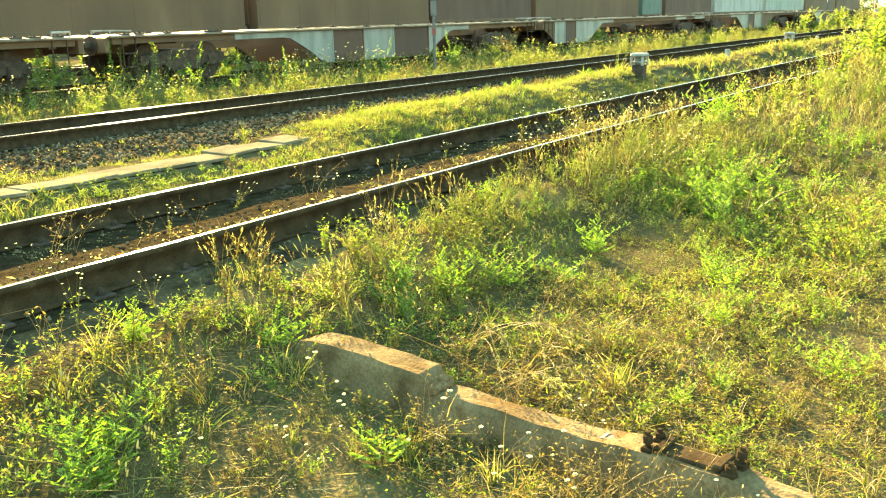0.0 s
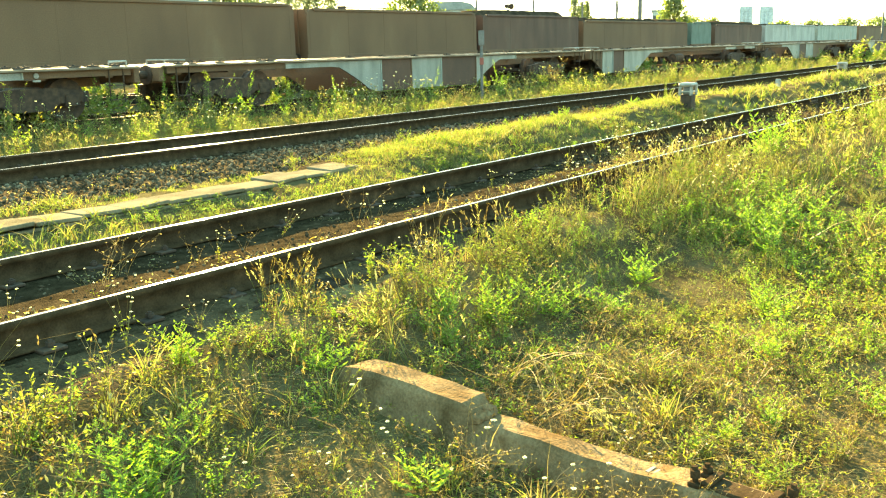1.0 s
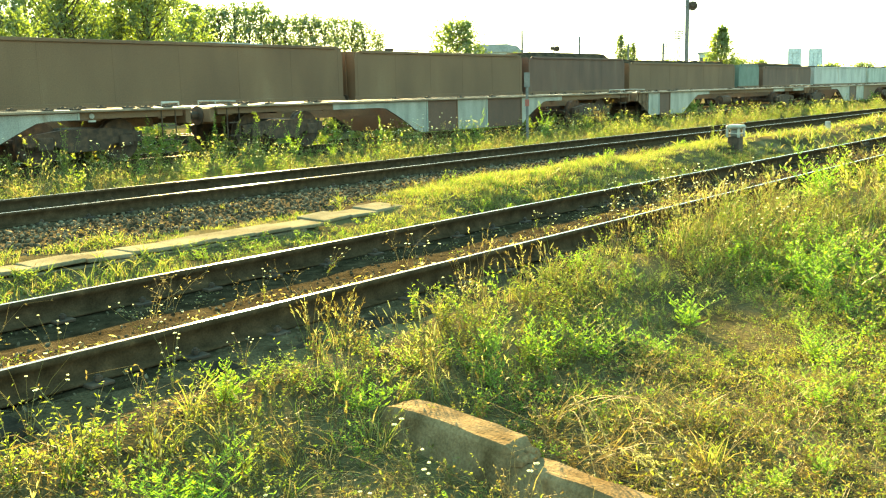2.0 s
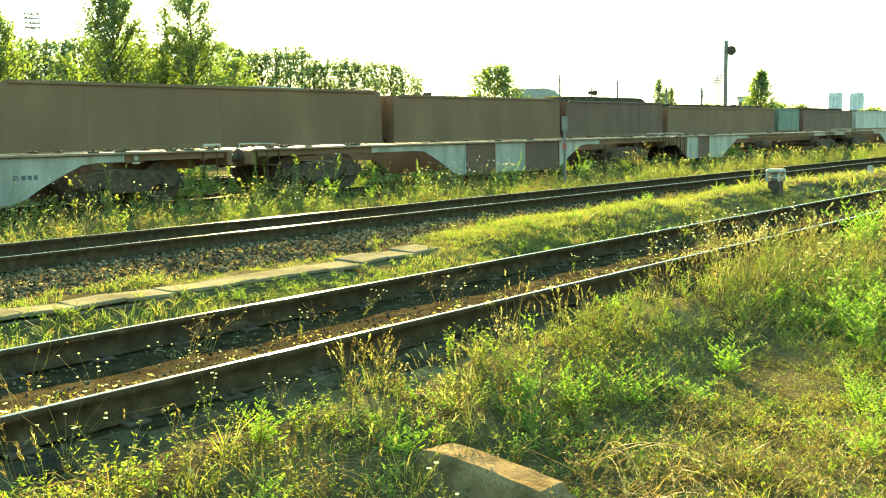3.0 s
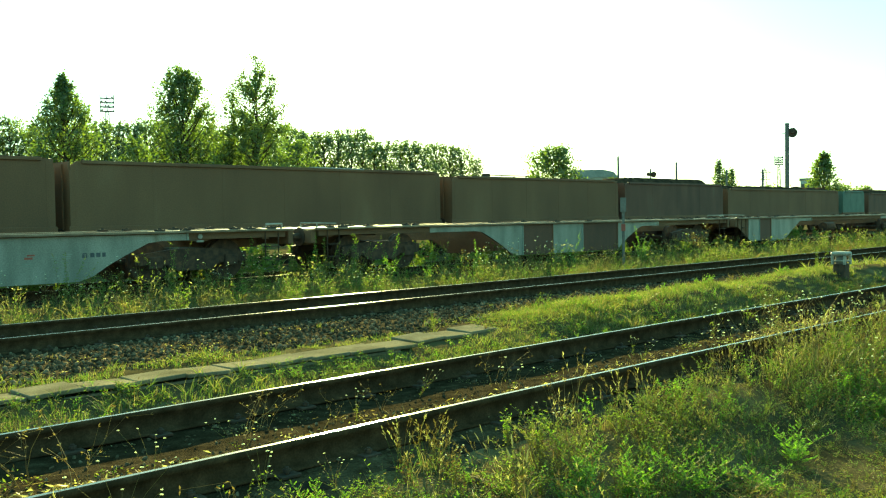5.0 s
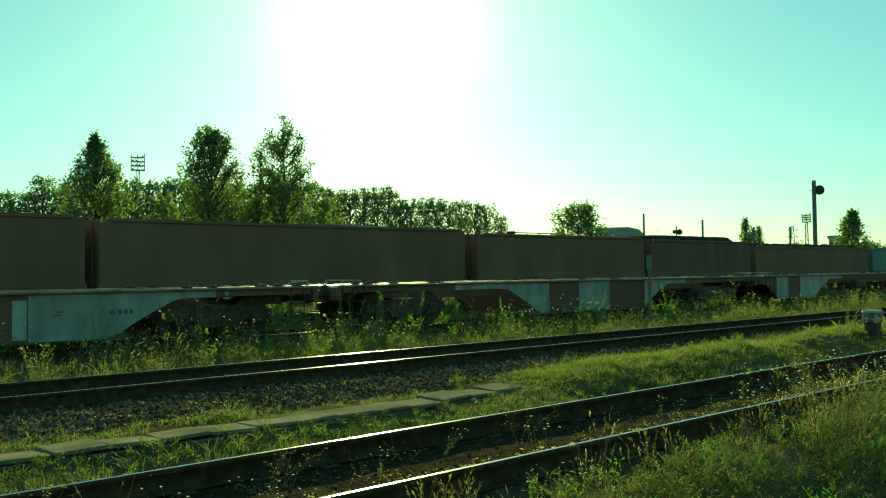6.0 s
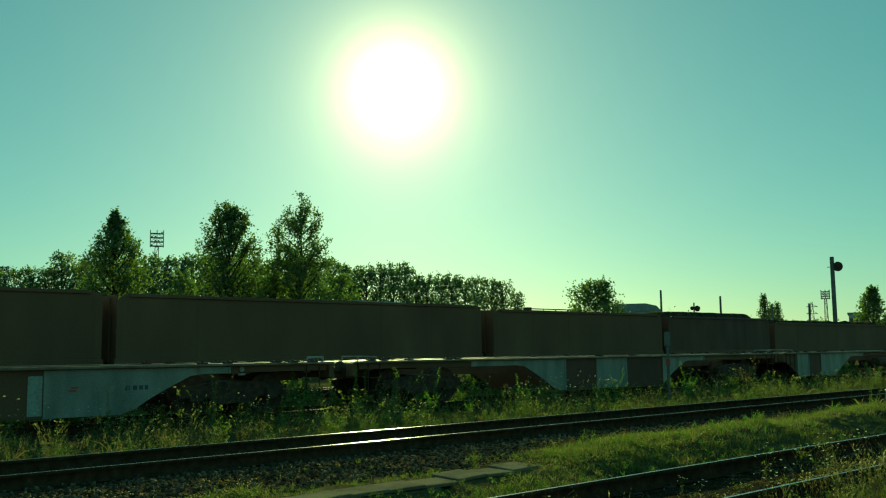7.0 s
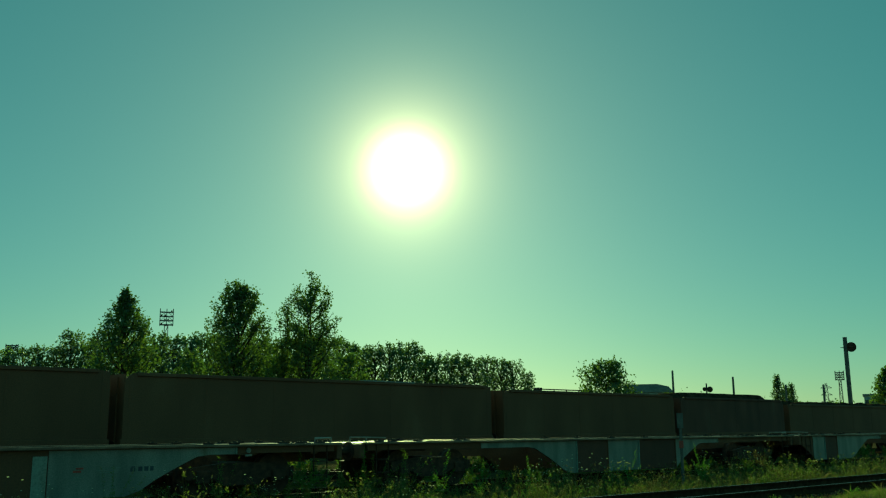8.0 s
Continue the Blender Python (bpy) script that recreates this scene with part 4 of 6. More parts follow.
def add_tube(sh, pts, radii, mat, sides=3):
    pts = np.asarray(pts, float)
    k = len(pts)
    d = unit(np.gradient(pts, axis=0))
    ref = np.array([0.31, 0.87, 0.38])
    a = unit(np.cross(d, ref))
    b = np.cross(d, a)
    ang = np.arange(sides) * 2 * math.pi / sides
    ring = a[:, None] * np.cos(ang)[None, :, None] + b[:, None] * np.sin(ang)[None, :, None]
    v = pts[:, None] + ring * np.broadcast_to(radii, k)[:, None, None]
    f = []
    for i in range(k - 1):
        for j in range(sides):
            p, q = i * sides + j, i * sides + (j + 1) % sides
            f += [(p, q, q + sides), (p, q + sides, p + sides)]
    sh.add(v.reshape(-1, 3), f, mat)


def tree_meshes(seed, h, crown, n_limb, n_leaf, leaf, rise, clear=0.12, ragged=0.25, mat=None, twigs=True, spread=0.8):
    """Trunk with limbs, and a leafy crown; crown(k): radius at the height fraction k."""
    g = np.random.default_rng(seed)
    wood, leaves = Shape(), Shape()
    lean = g.normal(size=2) * 0.02 * h
    tz = np.linspace(-0.3, h * 0.93, 9)
    trunk = np.stack([lean[0] * (tz / h) ** 2 + 0.03 * g.normal(size=9), lean[1] * (tz / h) ** 2 + 0.03 * g.normal(size=9), tz], 1)
    add_tube(wood, trunk, np.linspace(h * 0.02, h * 0.002, 9), 0, 7)
    per = max(6, n_leaf // n_limb)
    for i in range(n_limb):
        k = clear + (1 - clear) * ((i + g.uniform(0, 1)) / n_limb) ** 0.9
        k0 = max(0.05, k - rise * 0.5)
        a = i * 2.4 + g.uniform(-0.4, 0.4)
        r = crown(min(k, 0.999)) * (1 + g.uniform(-ragged, ragged))
        p0 = np.array([np.interp(k0 * h, tz, trunk[:, 0]), np.interp(k0 * h, tz, trunk[:, 1]), k0 * h])
        p2 = np.array([p0[0] + r * math.cos(a), p0[1] + r * math.sin(a), min(k * h + rise * 0.15 * h, h * (0.97 + 0.05 * g.random()))])
        p1 = p0 * 0.45 + p2 * 0.55 + np.array([math.cos(a), math.sin(a), -0.3]) * r * 0.15
        u = np.linspace(0, 1, 5)[:, None]
        limb = p0 * (1 - u) ** 2 + 2 * p1 * u * (1 - u) + p2 * u ** 2
        add_tube(wood, limb, np.linspace(h * 0.006, h * 0.001, 5), 0, 3)
        for s in range(4):
            uu = g.uniform(0.4, 1.0)
            b0 = p0 * (1 - uu) ** 2 + 2 * p1 * uu * (1 - uu) + p2 * uu ** 2
            tw = b0 + g.normal(size=3) * np.array([0.3, 0.3, 0.25]) * r * spread + np.array([0, 0, 0.12 * r])
            if twigs:
                add_tube(wood, [b0, (b0 + tw) / 2 + g.normal(size=3) * 0.04 * r, tw], [h * 0.0018, h * 0.0012, h * 0.0007], 0, 3)
            m = per // 4
            w = g.uniform(0.1, 1.05, size=(m, 1))
            c = b0 + (tw - b0) * w + g.normal(size=(m, 3)) * (0.05 * r + leaf * 0.55)
            add_leaves(leaves, c, g.normal(size=(m, 3)) + [0, 0, 0.1], leaf * g.uniform(0.6, 1.3, m), leaf * g.uniform(0.5, 0.95, m), 0, g)
        m = per // 4
        w = g.uniform(0.5, 1.05, size=(m, 1))
        c = p0 * (1 - w) ** 2 + 2 * p1 * w * (1 - w) + p2 * w ** 2 + g.normal(size=(m, 3)) * (0.05 * r + leaf * 0.5)
        add_leaves(leaves, c, g.normal(size=(m, 3)), leaf * g.uniform(0.6, 1.3, m), leaf * g.uniform(0.5, 0.95, m), 0, g)
    V, F, M = wood.arrays()
    trunk_me = mesh_from("trunk", V, F, M, (BARK,), True)
    V, F, M = leaves.arrays()
    return trunk_me, mesh_from("crown", V, F, M, (mat or L_TREE,))


def open_tree(seed, h, leaf=0.2):
    """A straight leader with upswept limbs, each carrying loose clumps of leaves with sky between them."""
    g = np.random.default_rng(seed)
    wood, leaves = Shape(), Shape()
    tz = np.linspace(-0.3, h * 0.97, 8)
    trunk = np.stack([0.03 * g.normal(size=8), 0.03 * g.normal(size=8), tz], 1)
    add_tube(wood, trunk, np.linspace(h * 0.014, h * 0.0015, 8), 0, 6)
    limbs = [(trunk[-3], trunk[-1] + [0, 0, 0.02 * h], 0.16)]
    for i in range(30):
        k = 0.36 + 0.56 * (i + g.uniform(0, 1)) / 30
        a = i * 2.4 + g.uniform(-0.3, 0.3)
        r = min(2.5, 0.35 + 6.2 * (1.0 - k) ** 0.85) * g.uniform(0.65, 1.12)
        p0 = np.array([0, 0, (k - 0.1) * h])
        limbs.append((p0, np.array([r * math.cos(a), r * math.sin(a), min(h * 0.96, (k + g.uniform(0.02, 0.07)) * h)]), 0.3 + 0.1 * r))
    for p0, p2, wide in limbs:
        p1 = (p0 + p2) / 2 + (p2 - p0) * [0.25, 0.25, -0.12]
        u = np.linspace(0, 1, 5)[:, None]
        add_tube(wood, p0 * (1 - u) ** 2 + 2 * p1 * u * (1 - u) + p2 * u ** 2, np.linspace(h * 0.005, h * 0.001, 5), 0, 3)
        for c in range(10):
            w = g.uniform(0.3, 1.03)
            mid = p0 * (1 - w) ** 2 + 2 * p1 * w * (1 - w) + p2 * w ** 2 + g.normal(size=3) * wide * 0.5
            m = int(g.integers(18, 34))
            q = mid + g.normal(size=(m, 3)) * [0.15, 0.15, 0.2]
            add_leaves(leaves, q, g.normal(size=(m, 3)), leaf * g.uniform(0.6, 1.2, m), leaf * g.uniform(0.5, 0.9, m), 0, g)
    V, F, M = wood.arrays()
    trunk_me = mesh_from("trunk", V, F, M, (BARK,), True)
    V, F, M = leaves.arrays()
    return trunk_me, mesh_from("crown", V, F, M, (L_TREE,))


def tree(meshes, x, y, z, label, group="", rz=0.0):
    t = empty("tree", x, y, z, label, "tree", group, rz=rz)
    for name, me in zip(("trunk", "crown"), meshes):
        ob = new(name, me)
        ob.parent = t
    return t


def bell(peak, wide, top_pow=0.6, low=0.5):
    """A crown outline: widest at the height fraction peak."""
    def f(k):
        if k < peak:
            return wide * (low + (1 - low) * k / peak)
        return wide * max(0.04, 1 - ((k - peak) / (1 - peak)) ** 1.3) ** top_pow
    return f


def at(az, d, m, label, group=""):
    x, y = polar(az, d)
    return tree(m, x, y, -0.3, label, group)


D1 = 72.0
at(22.7, D1, tree_meshes(11, height_at(8.29, D1) + 0.3, bell(0.66, 2.35, 1.5, 0.95), 84, 10500, 0.21, 0.3, ragged=0.16), "green deciduous tree with a pointed crown behind the wagons")
at(29.25, D1, tree_meshes(12, height_at(8.9, D1) + 0.3, bell(0.55, 2.2, 0.5, 0.95), 84, 11000, 0.21, 0.36, ragged=0.2), "dense tall green tree with a rounded column crown")
at(33.5, D1, open_tree(131, height_at(9.75, D1) + 0.3), "tall open tree with ragged upswept limbs and gaps")
at(33.3, D1 + 1.5, tree_meshes(133, height_at(6.3, D1) + 0.3, bell(0.5, 2.9, 0.5, 0.9), 46, 4200, 0.2, 0.3, 0.1, 0.3), "low bushy tree at the foot of a taller one")
at(32.0, D1 + 2, tree_meshes(134, height_at(7.6, D1) + 0.3, bell(0.55, 1.15, 0.7, 0.8), 22, 1300, 0.19, 0.5, 0.14, 0.35, spread=0.6), "slender young tree with thin foliage")
at(31.3, D1 + 6, tree_meshes(14, 8.0, bell(0.5, 2.2, 0.5, 0.9), 46, 3200, 0.26, 0.3), "low bushy tree between taller ones")
at(35.8, D1 + 8, tree_meshes(15, 8.2, bell(0.5, 2.2, 0.5, 0.9), 46, 2600, 0.26, 0.3), "low bushy tree between taller ones")
at(26.6, D1 + 12, tree_meshes(16, 8.6, bell(0.5, 2.0, 0.5, 0.9), 40, 2400, 0.26, 0.3), "low bushy tree between taller ones")
at(51.55, 86, tree_meshes(57, height_at(4.06, 86) + 0.3, bell(0.55, 2.5, 0.45, 0.85), 70, 5200, 0.26, 0.25, 0.06), "round bushy tree standing over the wagon tops")
at(50.3, 88, tree_meshes(18, 5.2, bell(0.5, 1.6, 0.5, 0.9), 36, 1800, 0.24, 0.2, 0.05), "shrubby small tree beside a rounder one")
at(55.3, 120, tree_meshes(19, 6.0, bell(0.5, 2.2, 0.5, 0.9), 36, 1600, 0.3, 0.2, 0.05), "shrubby small tree at the end of a hall")
at(67.1, 118, tree_meshes(20, height_at(3.3, 118) + 0.3, bell(0.35, 1.9, 0.9, 0.9), 50, 3000, 0.32, 0.35), "single green tree with a pointed top far along the yard")
at(69.3, 150, tree_meshes(21, 5.0, bell(0.5, 1.6, 0.5, 0.9), 30, 1200, 0.34, 0.2, 0.05), "small green tree far beyond the wagons")
POPLAR = [tree_meshes(30 + k, 16.0, bell(0.62, w * 1.2, 0.42, 0.8), 52, 2100, 0.42, 0.32, 0.08, 0.3, L_FAR, False) for k, w in enumerate((2.3, 1.9, 2.7, 2.1))]
g_row = random.Random(5)
az_ = 15.0
while az_ < 47.2:
    d_ = np.interp(az_, [15, 27, 40, 47], [165, 178, 205, 225])
    el_ = np.interp(az_, [15, 18, 21, 26, 31, 36, 40, 43, 45, 46.3, 47.2], [4.5, 5.1, 5.5, 5.85, 5.6, 5.3, 4.95, 4.3, 4.3, 3.8, 3.0])
    s_ = (height_at(el_, d_) + 0.3) / 15.6 * g_row.uniform(0.93, 1.06)
    x_, y_ = polar(az_, d_ + g_row.uniform(-4, 4))
    o_ = tree(POPLAR[g_row.randrange(4)], x_, y_, -0.3, "poplar in a long row, backlit leaves with gaps", "row of far poplars", g_row.uniform(0, 360))
    o_.scale = (s_, s_, s_)
    az_ += g_row.uniform(0.6, 0.95)
SLIM = tree_meshes(40, 14.0, bell(0.5, 1.25, 0.6, 0.7), 40, 1900, 0.42, 0.6, 0.1, 0.25, L_FAR)
for a_, e_, d_ in ((61.35, 3.05, 230), (61.75, 2.45, 232), (62.05, 2.55, 234)):
    x_, y_ = polar(a_, d_)
    o_ = tree(SLIM, x_, y_, -0.3, "slim far poplar in a small clump", "clump of slim poplars", a_ * 40)
    s_ = (height_at(e_, d_) + 0.3) / 14.0
    o_.scale = (s_, s_, s_)
LOW = tree_meshes(41, 6.0, bell(0.5, 3.2, 0.5, 0.9), 34, 1300, 0.5, 0.2, 0.05, 0.3, L_FAR, False)
for a_, d_ in ((57.0, 150), (58.0, 160), (59.6, 165), (62.9, 200), (64.2, 210), (65.9, 190), (68.0, 230), (70.0, 250), (73.0, 260), (74.6, 240), (76.4, 250), (78, 260), (80, 240), (82, 250), (84, 260)):
    x_, y_ = polar(a_, d_)
    o_ = tree(LOW, x_, y_, -0.3, "low far tree on the horizon", "low trees on the horizon", a_ * 77)
    s_ = (height_at(2.05 if a_ < 60 else 1.6 if a_ < 70 else 1.1, d_) + 0.3) / 6.3 * g_row.uniform(0.85, 1.1)
    o_.scale = (s_ * 1.2, s_ * 1.2, s_)



# ---- plants: templates ----
def arc(g, h, lean, n=5):
    """A stem that rises h and bends over by lean."""
    a = g.uniform(0, 6.28)
    u = np.linspace(0, 1, n)
    return np.stack([math.cos(a) * lean * u ** 1.8, math.sin(a) * lean * u ** 1.8, h * u * (1 - 0.15 * lean / max(h, 0.01) * u)], 1)


def t_weed(seed, h=0.26, branches=6, per=19, ll=0.019, lw=0.0062, mat=WEED):
    """Branched herb with many small leaves."""
    g = np.random.default_rng(seed)
    s = Shape()
    for b in range(branches):
        st = arc(g, h * g.uniform(0.5, 1.05), h * g.uniform(0.15, 0.75), 4)
        add_tube(s, st[[0, 2, 3]], np.array([0.0022, 0.0014, 0.001]), STEM, 3)
        m = per + int(g.integers(0, 5))
        u = g.uniform(0.15, 1.0, m)
        p = np.stack([np.interp(u, np.linspace(0, 1, 4), st[:, k]) for k in range(3)], 1)
        way = g.normal(size=(m, 3)) * [1, 1, 0.5] + [0, 0, 0.35]
        dry = g.random(m) < 0.08
        for sel, mm in ((~dry, mat), (dry, RUSTY)):
            add_leaves(s, p[sel], way[sel], ll * g.uniform(0.6, 1.3, sel.sum()), lw * g.uniform(0.7, 1.3, sel.sum()), mm, g)
    return s.arrays()


def t_creeper(seed, r=0.16, n=46, mat=WEED, ll=0.026):
    """Low mat of small leaves close to the earth."""
    g = np.random.default_rng(seed)
    s = Shape()
    a, q = g.uniform(0, 6.28, n), r * np.sqrt(g.uniform(0, 1, n))
    p = np.stack([q * np.cos(a), q * np.sin(a), g.uniform(0.005, 0.09, n) * (1.2 - q / r)], 1)
    way = g.normal(size=(n, 3)) * [1, 1, 0.45] + [0, 0, 0.3]
    k = g.random(n)
    for lo, hi, mm in ((0, 0.78, mat), (0.78, 0.9, RUSTY), (0.9, 1, DRY)):
        sel = (k >= lo) & (k < hi)
        add_leaves(s, p[sel], way[sel], ll * g.uniform(0.6, 1.5, sel.sum()), ll * 0.45 * g.uniform(0.6, 1.2, sel.sum()), mm, g)
    for b in range(4):
        d = g.normal(size=2) * r * 0.6
        add_tube(s, [(0, 0, 0.01), (d[0] * 0.5, d[1] * 0.5, 0.05), (d[0], d[1], 0.03)], [0.0016, 0.0014, 0.001], STEM, 3)
    return s.arrays()


def t_blades(seed, h=0.3, n=16, w=0.006, spread=0.5, mat=GRASS, dry=0.25):
    """Tuft of arched grass blades."""
    g = np.random.default_rng(seed)
    s = Shape()
    for b in range(n):
        hh = h * g.uniform(0.45, 1.05)
        st = arc(g, hh, hh * g.uniform(0.1, spread) * 1.6, 4)
        st[:, 2] -= np.linspace(0, 1, 4) ** 3 * hh * g.uniform(0, 0.35)
        st += [g.normal() * 0.02, g.normal() * 0.02, 0]
        side = unit(np.cross(st[-1] - st[0], g.normal(size=3)))
        ww = w * g.uniform(0.6, 1.4) * np.array([0.8, 1.0, 0.7])
        v = [st[i] + k * side * ww[i] * 0.5 for i in range(3) for k in (-1, 1)] + [st[3]]
        s.add(v, [(0, 1, 3), (0, 3, 2), (2, 3, 5), (2, 5, 4), (4, 5, 6)], DRY if g.random() < dry else mat)
    return s.arrays()


def t_foxtail(seed, h=0.42, n=5, fat=1.0):
    """Bristle grass: thin stems, plump pale seed heads, a few blades."""
    g = np.random.default_rng(seed)
    s = Shape()
    for b in range(n):
        hh = h * g.uniform(0.6, 1.1)
        st = arc(g, hh, hh * g.uniform(0.05, 0.35), 5) + [g.normal() * 0.03, g.normal() * 0.03, 0]
        add_tube(s, st, np.linspace(0.0016, 0.001, 5), DRY if g.random() < 0.6 else GRASS, 3)
        d = unit(st[-1] - st[-2])
        L = g.uniform(0.04, 0.075)
        u = np.array([0, 0.2, 0.5, 0.8, 1.0])
        add_tube(s, st[-1] + u[:, None] * d * L + np.outer(u ** 2, [d[0], d[1], -0.3]) * 0.01, np.array([0.0015, 0.0045 * fat, 0.005 * fat, 0.0036 * fat, 0.001]), SEED, 6)
    V, F, M = t_blades(seed + 50, h * 0.6, 6, 0.006, 0.6)
    s.add(V, F)
    s.m[-1] = M
    return s.arrays()


def t_ragweed(seed, h=0.34, pairs=9, reach=0.11, mat=BRIGHT, stems=3):
    """Fresh green herb with feathered, lobed leaves in pairs up its stems."""
    g = np.random.default_rng(seed)
    s = Shape()
    for b in range(stems):
        hh = h * g.uniform(0.6, 1.05)
        st = arc(g, hh, hh * g.uniform(0.25, 1.15), 5) + [g.normal() * 0.05, g.normal() * 0.04, 0]
        add_tube(s, st, np.linspace(0.0032, 0.0012, 5), STEM, 4)
        for i in range(pairs):
            u = 0.12 + 0.88 * i / (pairs - 1)
            p = np.array([np.interp(u, np.linspace(0, 1, 5), st[:, k]) for k in range(3)])
            a0 = i * 1.57 + g.uniform(-0.3, 0.3)
            for a in (a0, a0 + math.pi):
                rr = reach * (1.15 - 0.75 * u) * g.uniform(0.7, 1.2)
                d = np.array([math.cos(a), math.sin(a), 0.45 + 0.6 * u])
                d /= np.linalg.norm(d)
                sd = np.array([-math.sin(a), math.cos(a), 0])
                k = np.array([0.2, 0.2, 0.4, 0.4, 0.6, 0.6, 0.8, 0.8, 0.7])
                sg = np.array([1, -1, 1, -1, 1, -1, 1, -1, 0])
                base = p + d * (k * rr)[:, None]
                way = d + sd * (sg * 0.9)[:, None] + g.normal(size=(9, 3)) * 0.12
                add_leaves(s, base, way, rr * np.array([0.3, 0.3, 0.36, 0.36, 0.32, 0.32, 0.22, 0.22, 0.4]), rr * 0.1, mat, g, 0.15)
                add_tube(s, [p, p + d * rr * 0.8], [0.001, 0.0007], mat, 3)
    return s.arrays()


def t_litter(seed, r=0.2, n=34):
    """Dead straw and leaf bits lying on the earth."""
    g = np.random.default_rng(seed)
    s = Shape()
    p = np.stack([g.normal(size=n) * r * 0.6, g.normal(size=n) * r * 0.6, g.uniform(0.006, 0.03, n)], 1)
    d = np.stack([g.normal(size=n), g.normal(size=n), g.normal(size=n) * 0.12], 1)
    k = g.random(n) < 0.6
    add_leaves(s, p[k], d[k], g.uniform(0.06, 0.2, k.sum()), 0.004, DRY, g)
    add_leaves(s, p[~k], d[~k], g.uniform(0.015, 0.04, (~k).sum()), 0.012, RUSTY, g)
    return s.arrays()


def t_stalk(seed, h=0.4, n=4, mat=DRY):
    """Dry bent stalks with short side twigs."""
    g = np.random.default_rng(seed)
    s = Shape()
    for b in range(n):
        hh = h * g.uniform(0.5, 1.1)
        st = arc(g, hh, hh * g.uniform(0.2, 0.9), 5) + [g.normal() * 0.03, g.normal() * 0.03, 0]
        add_tube(s, st, np.linspace(0.0018, 0.0008, 5), mat, 3)
        for k in range(4):
            i = int(g.integers(2, 5))
            e = st[i] + g.normal(size=3) * 0.06 + [0, 0, 0.03]
            add_tube(s, [st[i], e], [0.0009, 0.0006], mat, 3)
            add_leaves(s, np.array([e, e, st[i]]), g.normal(size=(3, 3)), 0.02, 0.007, RUSTY if g.random() < 0.5 else DRY, g)
    return s.arrays()


def t_daisy(seed, h=0.34, heads=7, size=0.010, per_head=7, mat=FLOWER):
    """Thin branched stems with small white heads."""
    g = np.random.default_rng(seed)
    s = Shape()
    for b in range(heads):
        hh = h * g.uniform(0.6, 1.1)
        st = arc(g, hh, hh * g.uniform(0.15, 0.6), 4)
        add_tube(s, st, np.linspace(0.0016, 0.0009, 4), STEM, 3)
        a = np.arange(per_head) * 6.283 / per_head
        way = np.stack([np.cos(a), np.sin(a), 0.3 + 0 * a], 1)
        add_leaves(s, np.repeat(st[-1:], per_head, 0), way, size * g.uniform(0.8, 1.3), size * 0.8, mat, g, 0.1)
        add_leaves(s, np.repeat(st[-1:], 3, 0), g.normal(size=(3, 3)) * [1, 1, 0.2] + [0, 0, 1], size * 0.9, size * 0.9, mat, g, 0.2)
        m = 4
        u = g.uniform(0.1, 0.7, m)
        p = np.stack([np.interp(u, np.linspace(0, 1, 4), st[:, k]) for k in range(3)], 1)
        add_leaves(s, p, g.normal(size=(m, 3)), 0.03, 0.008, WEED, g)
    return s.arrays()


def t_mugwort(seed, h=0.75, stems=4, mat=WEED, leaf=0.075):
    """Tall leafy herb of the siding, feathery towards the top."""
    g = np.random.default_rng(seed)
    s = Shape()
    for b in range(stems):
        hh = h * g.uniform(0.55, 1.1)
        st = arc(g, hh, hh * g.uniform(0.05, 0.3), 5) + [g.normal() * 0.06, g.normal() * 0.06, 0]
        add_tube(s, st, np.linspace(0.005, 0.0015, 5), STEM, 3)
        m = 34
        u = g.uniform(0.08, 1.0, m)
        p = np.stack([np.interp(u, np.linspace(0, 1, 5), st[:, k]) for k in range(3)], 1)
        way = g.normal(size=(m, 3)) * [1, 1, 0.4] + [0, 0, 0.5]
        L = leaf * (1.3 - 0.8 * u) * g.uniform(0.7, 1.3, m)
        add_leaves(s, p, way, L, L * 0.34, mat, g)
        m = 10
        u = g.uniform(0.7, 1.03, m)
        p = np.stack([np.interp(u, np.linspace(0, 1, 5), st[:, k]) for k in range(3)], 1) + g.normal(size=(m, 3)) * 0.015
        add_leaves(s, p, g.normal(size=(m, 3)), leaf * 0.35, leaf * 0.22, SEED if g.random() < 0.5 else mat, g)
    return s.arrays()


def t_plume(seed, h=0.5, n=7, mat=DRY):
    """Thin upright grass with slender feathery heads and a few blades."""
    g = np.random.default_rng(seed)
    s = Shape()
    for b in range(n):
        hh = h * g.uniform(0.55, 1.1)
        st = arc(g, hh, hh * g.uniform(0.05, 0.4), 4) + [g.normal() * 0.035, g.normal() * 0.035, 0]
        add_tube(s, st[[0, 2, 3]], np.linspace(0.0013, 0.0007, 3), mat if g.random() < 0.7 else GRASS, 3)
        m = 12
        u = g.uniform(0.72, 1.0, m)
        p = np.stack([np.interp(u, np.linspace(0, 1, 4), st[:, k]) for k in range(3)], 1)
        way = unit(st[-1] - st[-2]) + g.normal(size=(m, 3)) * 0.35
        add_leaves(s, p, way, 0.028 * g.uniform(0.6, 1.3, m), 0.0035, SEED if g.random() < 0.4 else mat, g)
    V, F, M = t_blades(seed + 70, h * 0.6, 7, 0.004, 0.5, GRASS, 0.5)
    s.add(V, F)
    s.m[-1] = M
    return s.arrays()


